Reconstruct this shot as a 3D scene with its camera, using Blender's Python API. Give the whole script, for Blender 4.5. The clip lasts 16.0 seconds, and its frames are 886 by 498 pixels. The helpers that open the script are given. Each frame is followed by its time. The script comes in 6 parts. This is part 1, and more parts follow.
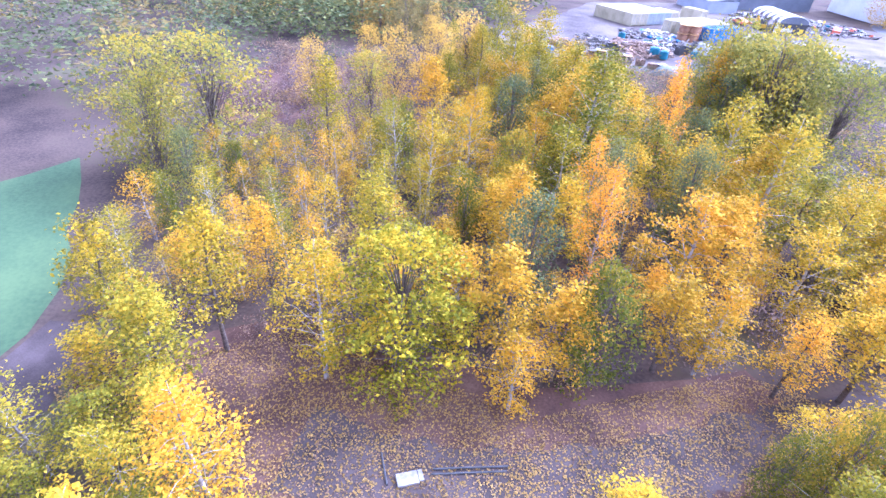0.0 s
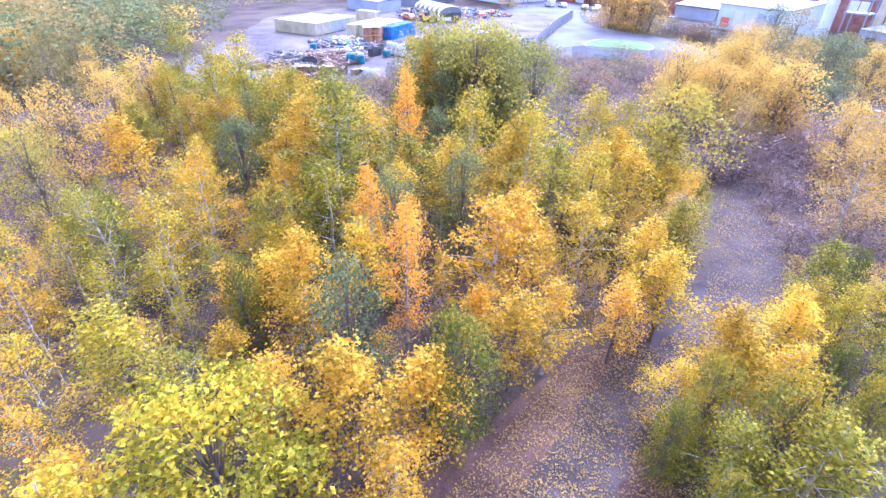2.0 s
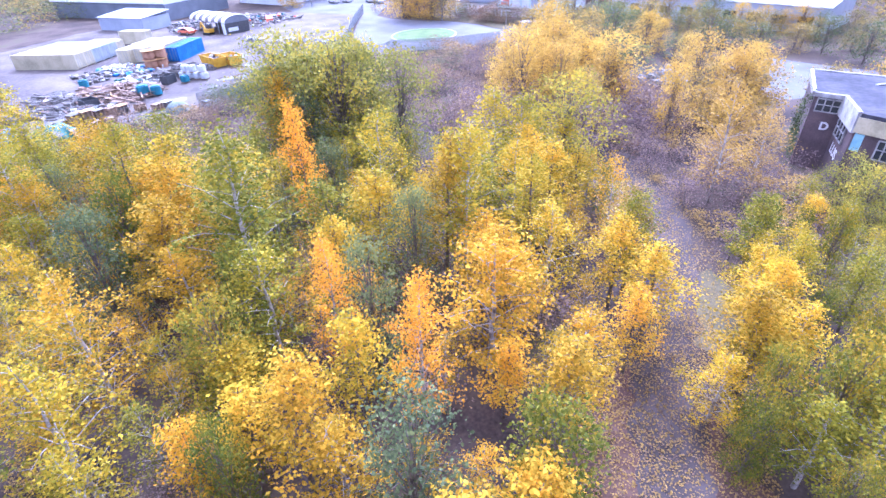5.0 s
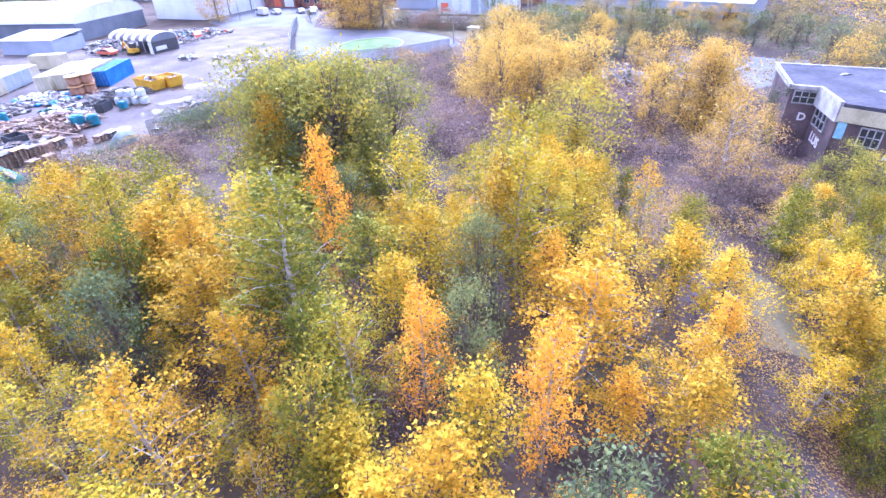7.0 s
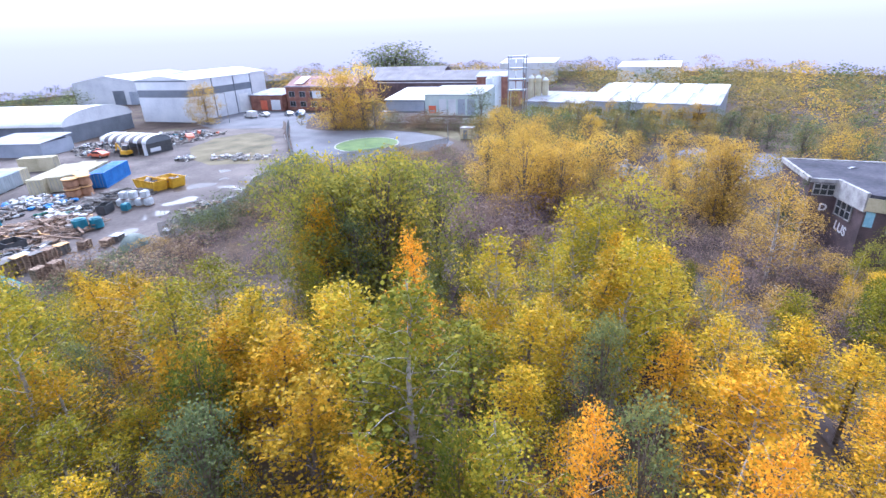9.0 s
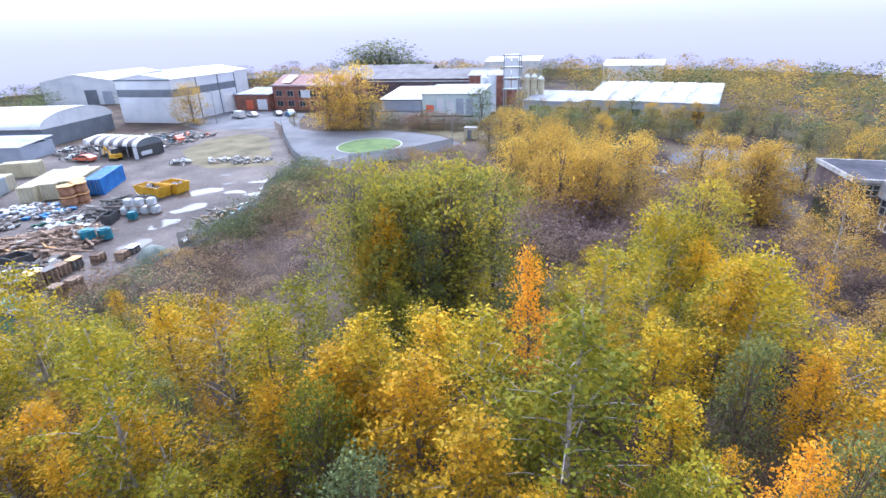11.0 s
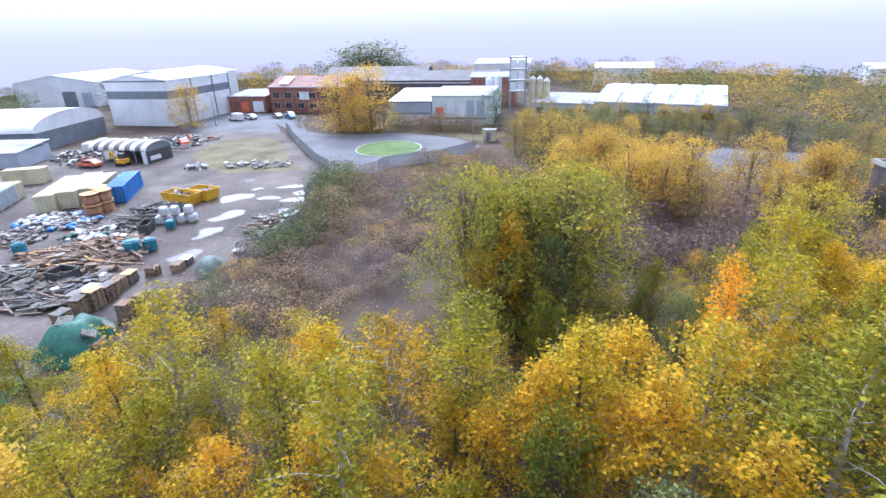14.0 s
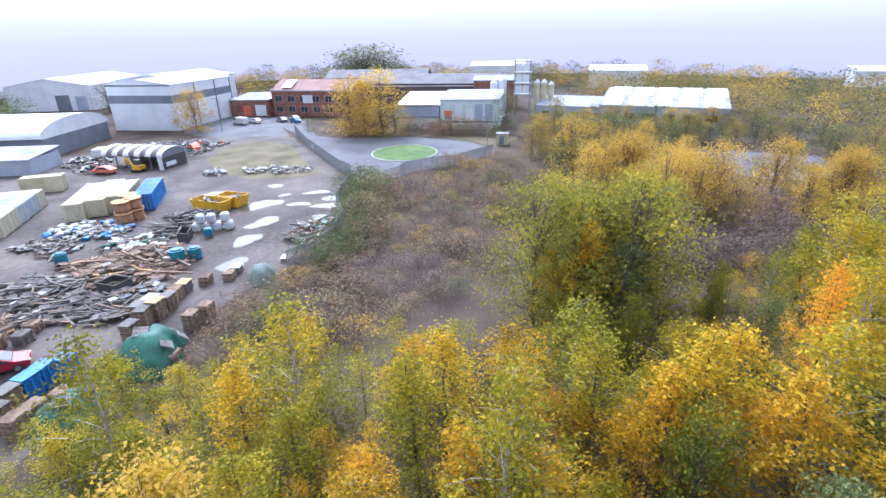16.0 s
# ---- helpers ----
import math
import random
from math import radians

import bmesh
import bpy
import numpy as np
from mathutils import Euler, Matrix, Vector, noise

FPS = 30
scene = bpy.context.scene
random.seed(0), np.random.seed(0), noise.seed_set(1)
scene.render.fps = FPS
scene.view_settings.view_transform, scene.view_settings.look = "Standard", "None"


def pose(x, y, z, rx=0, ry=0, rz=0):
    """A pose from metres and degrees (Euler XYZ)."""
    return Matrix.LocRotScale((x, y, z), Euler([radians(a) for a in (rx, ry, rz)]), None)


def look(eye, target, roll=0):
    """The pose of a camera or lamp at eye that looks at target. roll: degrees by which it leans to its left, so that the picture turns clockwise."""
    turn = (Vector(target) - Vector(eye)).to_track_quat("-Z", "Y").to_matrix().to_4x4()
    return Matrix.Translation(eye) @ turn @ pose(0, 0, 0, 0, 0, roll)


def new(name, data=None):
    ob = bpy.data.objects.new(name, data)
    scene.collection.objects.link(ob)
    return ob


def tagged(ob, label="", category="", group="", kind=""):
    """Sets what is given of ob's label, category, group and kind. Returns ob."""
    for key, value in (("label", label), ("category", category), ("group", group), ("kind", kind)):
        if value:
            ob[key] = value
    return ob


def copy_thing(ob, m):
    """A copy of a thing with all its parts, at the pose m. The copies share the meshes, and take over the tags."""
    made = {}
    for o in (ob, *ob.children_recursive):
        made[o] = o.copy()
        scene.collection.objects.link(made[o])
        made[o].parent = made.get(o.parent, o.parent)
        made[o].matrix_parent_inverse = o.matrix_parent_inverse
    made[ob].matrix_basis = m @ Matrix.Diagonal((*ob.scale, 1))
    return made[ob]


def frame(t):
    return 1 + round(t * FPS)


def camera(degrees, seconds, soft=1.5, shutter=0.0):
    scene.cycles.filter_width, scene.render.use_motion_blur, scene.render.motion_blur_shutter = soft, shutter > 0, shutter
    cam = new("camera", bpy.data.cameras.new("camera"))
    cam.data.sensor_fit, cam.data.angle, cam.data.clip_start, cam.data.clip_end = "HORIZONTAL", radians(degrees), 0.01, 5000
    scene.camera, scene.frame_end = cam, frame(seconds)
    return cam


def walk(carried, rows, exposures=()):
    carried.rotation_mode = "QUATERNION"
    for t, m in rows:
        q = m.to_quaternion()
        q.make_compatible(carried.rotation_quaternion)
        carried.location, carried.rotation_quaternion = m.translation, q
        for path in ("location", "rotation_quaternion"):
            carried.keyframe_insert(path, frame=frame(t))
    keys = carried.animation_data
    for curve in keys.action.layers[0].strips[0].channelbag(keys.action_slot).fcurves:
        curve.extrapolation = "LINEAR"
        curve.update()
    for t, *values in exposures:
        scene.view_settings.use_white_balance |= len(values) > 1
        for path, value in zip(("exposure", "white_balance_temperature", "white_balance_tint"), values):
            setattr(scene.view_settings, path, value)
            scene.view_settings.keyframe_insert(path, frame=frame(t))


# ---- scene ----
cam = camera(82.8, 16.0, soft=1.5)
PATH = [
    (0, (-2.117, 2.866, 20.778), (-2.259, 4.502, 19.637), 4.4),
    (0.5, (-2.181, 4.399, 20.729), (-2.040, 6.055, 19.616), 3.6),
    (1, (-2.431, 5.666, 20.687), (-2.034, 7.295, 19.596), 2.6),
    (1.5, (-2.857, 6.928, 20.596), (-2.229, 8.492, 19.519), 1.9),
    (2, (-3.352, 8.279, 20.525), (-2.583, 9.783, 19.454), 1.3),
    (2.5, (-3.916, 9.752, 20.420), (-3.067, 11.214, 19.351), 0.9),
    (3, (-4.430, 11.211, 20.499), (-3.531, 12.634, 19.419), 0.3),
    (3.5, (-4.983, 12.665, 20.612), (-4.025, 14.046, 19.528), -0.3),
    (3.7, (-5.229, 13.284, 20.564), (-4.211, 14.624, 19.483), -0.4),
    (5.8, (-7.184, 19.476, 21.083), (-5.832, 20.463, 19.988), -2.3),
    (6, (-7.466, 20.181, 20.953), (-6.103, 21.157, 19.861), -2.3),
    (6.5, (-7.834, 21.989, 21.184), (-6.439, 22.909, 20.085), -2.4),
    (7, (-8.261, 23.821, 21.221), (-6.825, 24.693, 20.137), -2.6),
    (7.5, (-8.651, 25.705, 21.315), (-7.121, 26.574, 20.363), -2.4),
    (8, (-9.097, 27.574, 21.369), (-7.489, 28.439, 20.552), -2.2),
    (8.5, (-9.598, 29.384, 21.461), (-7.963, 30.229, 20.679), -2.1),
    (9, (-10.110, 31.241, 21.542), (-8.459, 32.058, 20.763), -2.1),
    (11.5, (-11.448, 40.775, 22.041), (-9.747, 41.469, 21.250), -1.8),
    (12, (-11.720, 42.664, 22.066), (-10.010, 43.337, 21.277), -1.8),
    (12.5, (-12.131, 44.459, 22.103), (-10.413, 45.114, 21.315), -1.8),
    (13, (-12.612, 46.267, 22.081), (-10.889, 46.906, 21.293), -1.7),
    (13.5, (-13.089, 48.049, 22.076), (-11.359, 48.672, 21.287), -1.5),
    (14, (-13.640, 49.894, 22.085), (-11.904, 50.498, 21.298), -1.4),
    (14.5, (-14.284, 51.576, 22.143), (-12.541, 52.163, 21.356), -1.4),
    (15, (-14.983, 53.297, 22.190), (-13.235, 53.867, 21.403), -1.3),
    (15.5, (-15.653, 54.877, 22.447), (-13.900, 55.433, 21.660), -1.4),
    (16, (-16.367, 56.431, 23.034), (-14.609, 56.972, 22.248), -1.3),
]
walk(cam, [(t, look(eye, target, roll)) for t, eye, target, roll in PATH],
     [(0.0, 2.28, 4600, 36), (6.8, 2.32, 4650, 35), (7.5, 2.18, 4750, 30), (8.0, 1.78, 4900, 23), (8.5, 1.62, 5000, 19), (16.0, 1.48, 5200, 14)])

# ---------- daylight: bright foggy overcast ----------
world = bpy.data.worlds.new("overcast_sky")
scene.world = world
world.use_nodes = True
wn = world.node_tree.nodes
wl = world.node_tree.links
sky = wn.new("ShaderNodeTexSky")
sky.sky_type = "NISHITA"
sky.sun_disc = False
sky.sun_elevation, sky.sun_rotation = radians(42), radians(60)
sky.air_density, sky.dust_density, sky.ozone_density = 1.0, 3.0, 1.0
fade = wn.new("ShaderNodeHueSaturation")
fade.inputs["Saturation"].default_value = 0.12
wl.new(sky.outputs["Color"], fade.inputs["Color"])
wl.new(fade.outputs["Color"], wn["Background"].inputs["Color"])
wn["Background"].inputs["Strength"].default_value = 0.15

sun = new("sun", bpy.data.lights.new("sun", "SUN"))
sun.data.energy, sun.data.angle, sun.data.color = 1.1, radians(40), (1.0, 0.97, 0.93)
sun.matrix_world = look((0, 0, 80), (-0.5, -0.45, 79.3))


# ---------- materials ----------
def material(name, stops, scale=1.0, rough=0.8, metal=0.0, bump=0.3, detail=6.0, fine=9.0, spread=0.0, sheen=0.0, spec=0.4):
    """Two scales of noise run through colour stops, with a bump; spread: variation from piece to piece."""
    m = bpy.data.materials.new(name)
    m.use_nodes = True
    nodes, links = m.node_tree.nodes, m.node_tree.links
    bsdf = nodes["Principled BSDF"]
    coord = nodes.new("ShaderNodeTexCoord")
    big, small = nodes.new("ShaderNodeTexNoise"), nodes.new("ShaderNodeTexNoise")
    big.inputs["Scale"].default_value, big.inputs["Detail"].default_value = scale, detail
    small.inputs["Scale"].default_value, small.inputs["Detail"].default_value = scale * fine, 4.0
    for n in (big, small):
        links.new(coord.outputs["Object"], n.inputs["Vector"])
    mix = nodes.new("ShaderNodeMath")
    mix.operation = "MULTIPLY_ADD"
    links.new(small.outputs["Fac"], mix.inputs[0])
    mix.inputs[1].default_value = 0.45
    links.new(big.outputs["Fac"], mix.inputs[2])
    shift = nodes.new("ShaderNodeMath")
    shift.operation = "MULTIPLY_ADD"
    info = nodes.new("ShaderNodeObjectInfo")
    links.new(info.outputs["Random"], shift.inputs[0])
    shift.inputs[1].default_value = spread
    links.new(mix.outputs[0], shift.inputs[2])
    ramp = nodes.new("ShaderNodeValToRGB")
    ramp.color_ramp.elements[0].position, ramp.color_ramp.elements[-1].position = 0.5, 0.95
    for i, c in enumerate(stops):
        if 0 < i < len(stops) - 1:
            ramp.color_ramp.elements.new(0.5 + 0.45 * i / (len(stops) - 1))
    for e, c in zip(ramp.color_ramp.elements, stops):
        e.color = (*c, 1)
    links.new(shift.outputs[0], ramp.inputs["Fac"])
    links.new(ramp.outputs["Color"], bsdf.inputs["Base Color"])
    bsdf.inputs["Roughness"].default_value, bsdf.inputs["Metallic"].default_value = rough, metal
    bsdf.inputs["Specular IOR Level"].default_value = spec
    if sheen:
        bsdf.inputs["Sheen Weight"].default_value = sheen
    if bump:
        b = nodes.new("ShaderNodeBump")
        b.inputs["Strength"].default_value, b.inputs["Distance"].default_value = bump, 0.05
        links.new(mix.outputs[0], b.inputs["Height"])
        links.new(b.outputs["Normal"], bsdf.inputs["Normal"])
    return m


def leaf_material(name, stops, patch=0.35, through_light=0.28):
    """Leaves: each leaf its own tint, patches over the crown, and a tint for each tree."""
    m = bpy.data.materials.new(name)
    m.use_nodes = True
    nodes, links = m.node_tree.nodes, m.node_tree.links
    bsdf = nodes["Principled BSDF"]
    geo, info, coord = nodes.new("ShaderNodeNewGeometry"), nodes.new("ShaderNodeObjectInfo"), nodes.new("ShaderNodeTexCoord")
    noise_tex = nodes.new("ShaderNodeTexNoise")
    noise_tex.inputs["Scale"].default_value, noise_tex.inputs["Detail"].default_value = patch, 3.0
    links.new(coord.outputs["Object"], noise_tex.inputs["Vector"])

    def mad(value, k, add):
        n = nodes.new("ShaderNodeMath")
        n.operation = "MULTIPLY_ADD"
        links.new(value, n.inputs[0])
        n.inputs[1].default_value = k
        if isinstance(add, float):
            n.inputs[2].default_value = add
        else:
            links.new(add, n.inputs[2])
        return n.outputs[0]
    v = mad(geo.outputs["Random Per Island"], 0.5, -0.70)
    v = mad(noise_tex.outputs["Fac"], 1.5, v)
    v = mad(info.outputs["Random"], 0.45, v)
    ramp = nodes.new("ShaderNodeValToRGB")
    for i in range(1, len(stops) - 1):
        ramp.color_ramp.elements.new(i / (len(stops) - 1))
    for e, c in zip(ramp.color_ramp.elements, stops):
        e.color = (*c, 1)
    links.new(v, ramp.inputs["Fac"])
    links.new(ramp.outputs["Color"], bsdf.inputs["Base Color"])
    bsdf.inputs["Roughness"].default_value, bsdf.inputs["Specular IOR Level"].default_value = 0.65, 0.1
    thin, mix = nodes.new("ShaderNodeBsdfTranslucent"), nodes.new("ShaderNodeMixShader")
    links.new(ramp.outputs["Color"], thin.inputs["Color"])
    mix.inputs["Fac"].default_value = through_light
    links.new(bsdf.outputs[0], mix.inputs[1])
    links.new(thin.outputs[0], mix.inputs[2])
    links.new(mix.outputs[0], nodes["Material Output"].inputs["Surface"])
    return m


LEAF = {
    "yellow": leaf_material("yellow_birch_leaf", [(0.13, 0.125, 0.012), (0.33, 0.26, 0.014), (0.62, 0.42, 0.015), (0.85, 0.50, 0.018)]),
    "gold": leaf_material("golden_birch_leaf", [(0.16, 0.12, 0.012), (0.38, 0.25, 0.014), (0.66, 0.39, 0.015), (0.88, 0.45, 0.018)]),
    "orange": leaf_material("orange_leaf", [(0.34, 0.13, 0.02), (0.60, 0.27, 0.02), (0.82, 0.40, 0.022), (0.93, 0.48, 0.025)]),
    "olive": leaf_material("olive_birch_leaf", [(0.09, 0.11, 0.015), (0.20, 0.20, 0.018), (0.38, 0.32, 0.02), (0.66, 0.46, 0.02)]),
    "green": leaf_material("grey_green_leaf", [(0.06, 0.085, 0.045), (0.115, 0.145, 0.065), (0.18, 0.21, 0.08), (0.28, 0.28, 0.08)]),
    "fresh": leaf_material("fresh_green_leaf", [(0.065, 0.095, 0.02), (0.13, 0.155, 0.022), (0.24, 0.225, 0.022), (0.52, 0.34, 0.02)]),
    "dome": leaf_material("willow_leaf", [(0.13, 0.15, 0.04), (0.245, 0.25, 0.05), (0.40, 0.345, 0.05), (0.62, 0.45, 0.035)], 0.35, 0.42),
    "maple": leaf_material("yellow_green_maple_leaf", [(0.14, 0.15, 0.012), (0.37, 0.325, 0.012), (0.66, 0.455, 0.012), (0.9, 0.49, 0.012)]),
    "brown": leaf_material("brown_scrub_leaf", [(0.12, 0.08, 0.06), (0.24, 0.155, 0.105), (0.34, 0.24, 0.135), (0.40, 0.32, 0.15)]),
    "tan": leaf_material("tan_leaf", [(0.18, 0.12, 0.05), (0.34, 0.23, 0.07), (0.46, 0.30, 0.08), (0.52, 0.36, 0.09)]),
    "far_gold": leaf_material("tan_gold_leaf", [(0.30, 0.195, 0.06), (0.50, 0.33, 0.07), (0.66, 0.44, 0.075), (0.76, 0.52, 0.09)], 0.25, 0.45),
    "far_olive": leaf_material("dull_olive_leaf", [(0.13, 0.12, 0.05), (0.22, 0.19, 0.07), (0.34, 0.26, 0.08), (0.46, 0.32, 0.10)], 0.25, 0.45),
    "bare_tan": leaf_material("thin_brown_leaf", [(0.20, 0.125, 0.06), (0.36, 0.23, 0.08), (0.52, 0.34, 0.08), (0.66, 0.43, 0.07)]),
    "bare": leaf_material("dull_purple_twig_leaf", [(0.13, 0.09, 0.10), (0.22, 0.155, 0.15), (0.30, 0.215, 0.18), (0.38, 0.27, 0.16)]),
}
BARK = material("brown_bark", [(0.06, 0.045, 0.04), (0.14, 0.11, 0.09), (0.24, 0.2, 0.17)], 3.0)
BIRCH_BARK = material("pale_birch_bark", [(0.10, 0.08, 0.07), (0.36, 0.32, 0.29), (0.6, 0.56, 0.52)], 2.0)
LITTER = material("leaf_litter", [(0.055, 0.033, 0.028), (0.10, 0.058, 0.046), (0.145, 0.085, 0.064), (0.20, 0.125, 0.09)], 0.35, 0.95, bump=0.8, fine=26, spec=0.15)
SOIL = material("woodland_ground", [(0.035, 0.028, 0.026), (0.075, 0.055, 0.046), (0.115, 0.085, 0.065), (0.10, 0.095, 0.05)], 0.12, 0.95, bump=0.6, fine=40, spec=0.15)
GRAVEL = material("damp_gravel", [(0.05, 0.04, 0.038), (0.085, 0.067, 0.064), (0.125, 0.1, 0.095)], 0.5, 0.95, bump=0.5, fine=30, spec=0.15)
GRASS = material("field_grass", [(0.04, 0.08, 0.035), (0.065, 0.12, 0.05), (0.095, 0.155, 0.06)], 0.15, 0.9, bump=0.5, fine=30)
LAWN = material("mown_grass", [(0.065, 0.115, 0.03), (0.1, 0.16, 0.04), (0.15, 0.21, 0.055)], 0.4, 0.9, bump=0.4, fine=20)
ROUGH_GRASS = material("rough_dry_grass", [(0.08, 0.07, 0.035), (0.15, 0.125, 0.065), (0.21, 0.17, 0.1)], 0.2, 0.95, bump=0.5, fine=20)
ASPHALT = material("wet_asphalt", [(0.085, 0.085, 0.095), (0.125, 0.125, 0.14), (0.165, 0.162, 0.178)], 0.15, 0.8, bump=0.15, fine=40, spec=0.25)
YARD = material("muddy_yard", [(0.065, 0.055, 0.052), (0.11, 0.092, 0.086), (0.155, 0.13, 0.12), (0.21, 0.175, 0.155)], 0.12, 0.9, bump=0.5, fine=14, spec=0.2)
WATER = material("puddle_water", [(0.11, 0.095, 0.088), (0.15, 0.13, 0.12)], 0.3, 0.04, bump=0.0, spec=0.22)
KERB = material("concrete_kerb", [(0.3, 0.29, 0.28), (0.45, 0.44, 0.42)], 2.0, 0.8)
CONCRETE = material("weathered_concrete", [(0.16, 0.15, 0.145), (0.28, 0.265, 0.25), (0.4, 0.38, 0.36)], 0.8, 0.85, spread=0.1)
WHITE_SHEET = material("white_roof_sheet", [(0.62, 0.64, 0.66), (0.76, 0.77, 0.78), (0.84, 0.84, 0.84)], 0.25, 0.5)
WHITE_CLAD = material("white_cladding", [(0.55, 0.57, 0.62), (0.68, 0.7, 0.74), (0.76, 0.77, 0.8)], 0.2, 0.5)
GREY_CLAD = material("dark_grey_cladding", [(0.13, 0.15, 0.18), (0.2, 0.22, 0.26)], 0.3, 0.5)
MID_CLAD = material("blue_grey_cladding", [(0.3, 0.34, 0.42), (0.42, 0.46, 0.54)], 0.3, 0.55)
PALE_CLAD = material("pale_green_cladding", [(0.42, 0.52, 0.52), (0.54, 0.64, 0.63), (0.64, 0.72, 0.7)], 0.4, 0.5)
BRICK = material("red_brick", [(0.16, 0.07, 0.05), (0.26, 0.12, 0.09), (0.34, 0.18, 0.13)], 0.6, 0.9, fine=20)
DARK_BRICK = material("sooty_brick", [(0.06, 0.045, 0.05), (0.11, 0.08, 0.085), (0.17, 0.12, 0.12)], 0.6, 0.9, fine=20)
FELT = material("grey_roof_felt", [(0.045, 0.045, 0.055), (0.075, 0.073, 0.09), (0.12, 0.115, 0.13)], 0.25, 0.95, spec=0.12)
RUST_ROOF = material("red_brown_roof_sheet", [(0.26, 0.13, 0.11), (0.38, 0.2, 0.17)], 0.3, 0.7)
GREY_ROOF = material("grey_fibre_cement_roof", [(0.24, 0.25, 0.29), (0.36, 0.37, 0.42), (0.44, 0.45, 0.5)], 0.25, 0.75)
DARK_ROOF = material("dark_weathered_roof", [(0.12, 0.11, 0.12), (0.2, 0.185, 0.19)], 0.25, 0.75)
GLASS = material("dark_window_glass", [(0.03, 0.035, 0.04), (0.06, 0.065, 0.07)], 0.5, 0.06, bump=0)
FRAME = material("white_window_frame", [(0.3, 0.31, 0.33), (0.46, 0.47, 0.48)], 2.0, 0.6)
STEEL = material("galvanised_steel", [(0.26, 0.28, 0.3), (0.38, 0.4, 0.43)], 3.0, 0.45, 0.5)
DARK_STEEL = material("dark_steel", [(0.06, 0.065, 0.07), (0.11, 0.11, 0.12)], 3.0, 0.5, 0.4)
CREAM = material("cream_container_paint", [(0.36, 0.32, 0.21), (0.5, 0.45, 0.3), (0.6, 0.55, 0.4)], 0.5, 0.55, spread=0.06)
GREY_PAINT = material("grey_container_paint", [(0.24, 0.29, 0.33), (0.36, 0.41, 0.45), (0.44, 0.49, 0.52)], 0.5, 0.55, spread=0.06)
BLUE_PAINT = material("blue_container_paint", [(0.02, 0.11, 0.38), (0.035, 0.18, 0.52), (0.06, 0.24, 0.6)], 0.5, 0.5)
YELLOW_PAINT = material("yellow_skip_paint", [(0.42, 0.22, 0.02), (0.66, 0.38, 0.02), (0.74, 0.45, 0.03)], 0.8, 0.55)
WOOD = material("weathered_timber", [(0.045, 0.032, 0.027), (0.11, 0.075, 0.055), (0.21, 0.14, 0.1), (0.34, 0.24, 0.17)], 0.5, 0.85, spread=0.3)
NEW_WOOD = material("fresh_orange_timber", [(0.5, 0.26, 0.08), (0.68, 0.4, 0.15), (0.74, 0.5, 0.24)], 1.0, 0.75, spread=0.1)
GREY_WOOD = material("grey_old_timber", [(0.06, 0.056, 0.053), (0.12, 0.11, 0.1), (0.22, 0.2, 0.185)], 0.6, 0.85, spread=0.25)
DRUM_WOOD = material("brown_drum_timber", [(0.2, 0.1, 0.06), (0.34, 0.18, 0.1), (0.42, 0.24, 0.14)], 1.0, 0.8, spread=0.1)
GREEN_NET = material("green_sheet", [(0.012, 0.06, 0.045), (0.025, 0.12, 0.085), (0.05, 0.19, 0.14)], 0.8, 0.6)
FADED_NET = material("faded_grey_green_sheet", [(0.07, 0.09, 0.08), (0.13, 0.16, 0.14), (0.2, 0.22, 0.2)], 0.8, 0.7)
TEAL = material("teal_plastic", [(0.015, 0.11, 0.16), (0.04, 0.24, 0.32)], 1.0, 0.5)
BLUE_SHEET = material("blue_tarpaulin", [(0.03, 0.16, 0.45), (0.06, 0.26, 0.62)], 1.0, 0.45)
WHITE_BAG = material("white_plastic_sacking", [(0.35, 0.37, 0.4), (0.52, 0.54, 0.57), (0.66, 0.67, 0.69)], 1.5, 0.5, spread=0.15)
RED_PAINT = material("red_car_paint", [(0.28, 0.012, 0.03), (0.36, 0.02, 0.045)], 1.0, 0.25, bump=0)
WHITE_PAINT = material("white_vehicle_paint", [(0.6, 0.6, 0.6), (0.72, 0.72, 0.72)], 1.0, 0.3, bump=0)
SILVER_PAINT = material("silver_vehicle_paint", [(0.3, 0.32, 0.34), (0.4, 0.42, 0.44)], 1.0, 0.3, 0.4, bump=0)
BLUE_CAR = material("blue_vehicle_paint", [(0.04, 0.14, 0.3), (0.08, 0.22, 0.42)], 1.0, 0.3, bump=0)
RUBBER = material("black_rubber", [(0.02, 0.02, 0.02), (0.04, 0.04, 0.04)], 5.0, 0.7)
SCRAP = material("mixed_scrap", [(0.035, 0.032, 0.033), (0.09, 0.075, 0.068), (0.18, 0.155, 0.14), (0.34, 0.31, 0.28)], 0.7, 0.75, spread=0.5)
RED_SIGN = material("orange_red_sign", [(0.62, 0.12, 0.06), (0.72, 0.2, 0.1)], 1.0, 0.5, bump=0)
GRAFFITI = material("white_spray_paint", [(0.6, 0.58, 0.6), (0.75, 0.73, 0.75)], 2.0, 0.7, bump=0)
CYAN_SPRAY = material("pale_blue_spray_paint", [(0.2, 0.42, 0.55), (0.36, 0.6, 0.7)], 2.0, 0.7, bump=0)
PEELING = material("peeling_grey_white_paint", [(0.16, 0.15, 0.15), (0.3, 0.29, 0.29), (0.46, 0.45, 0.44)], 1.2, 0.8, spread=0.1)

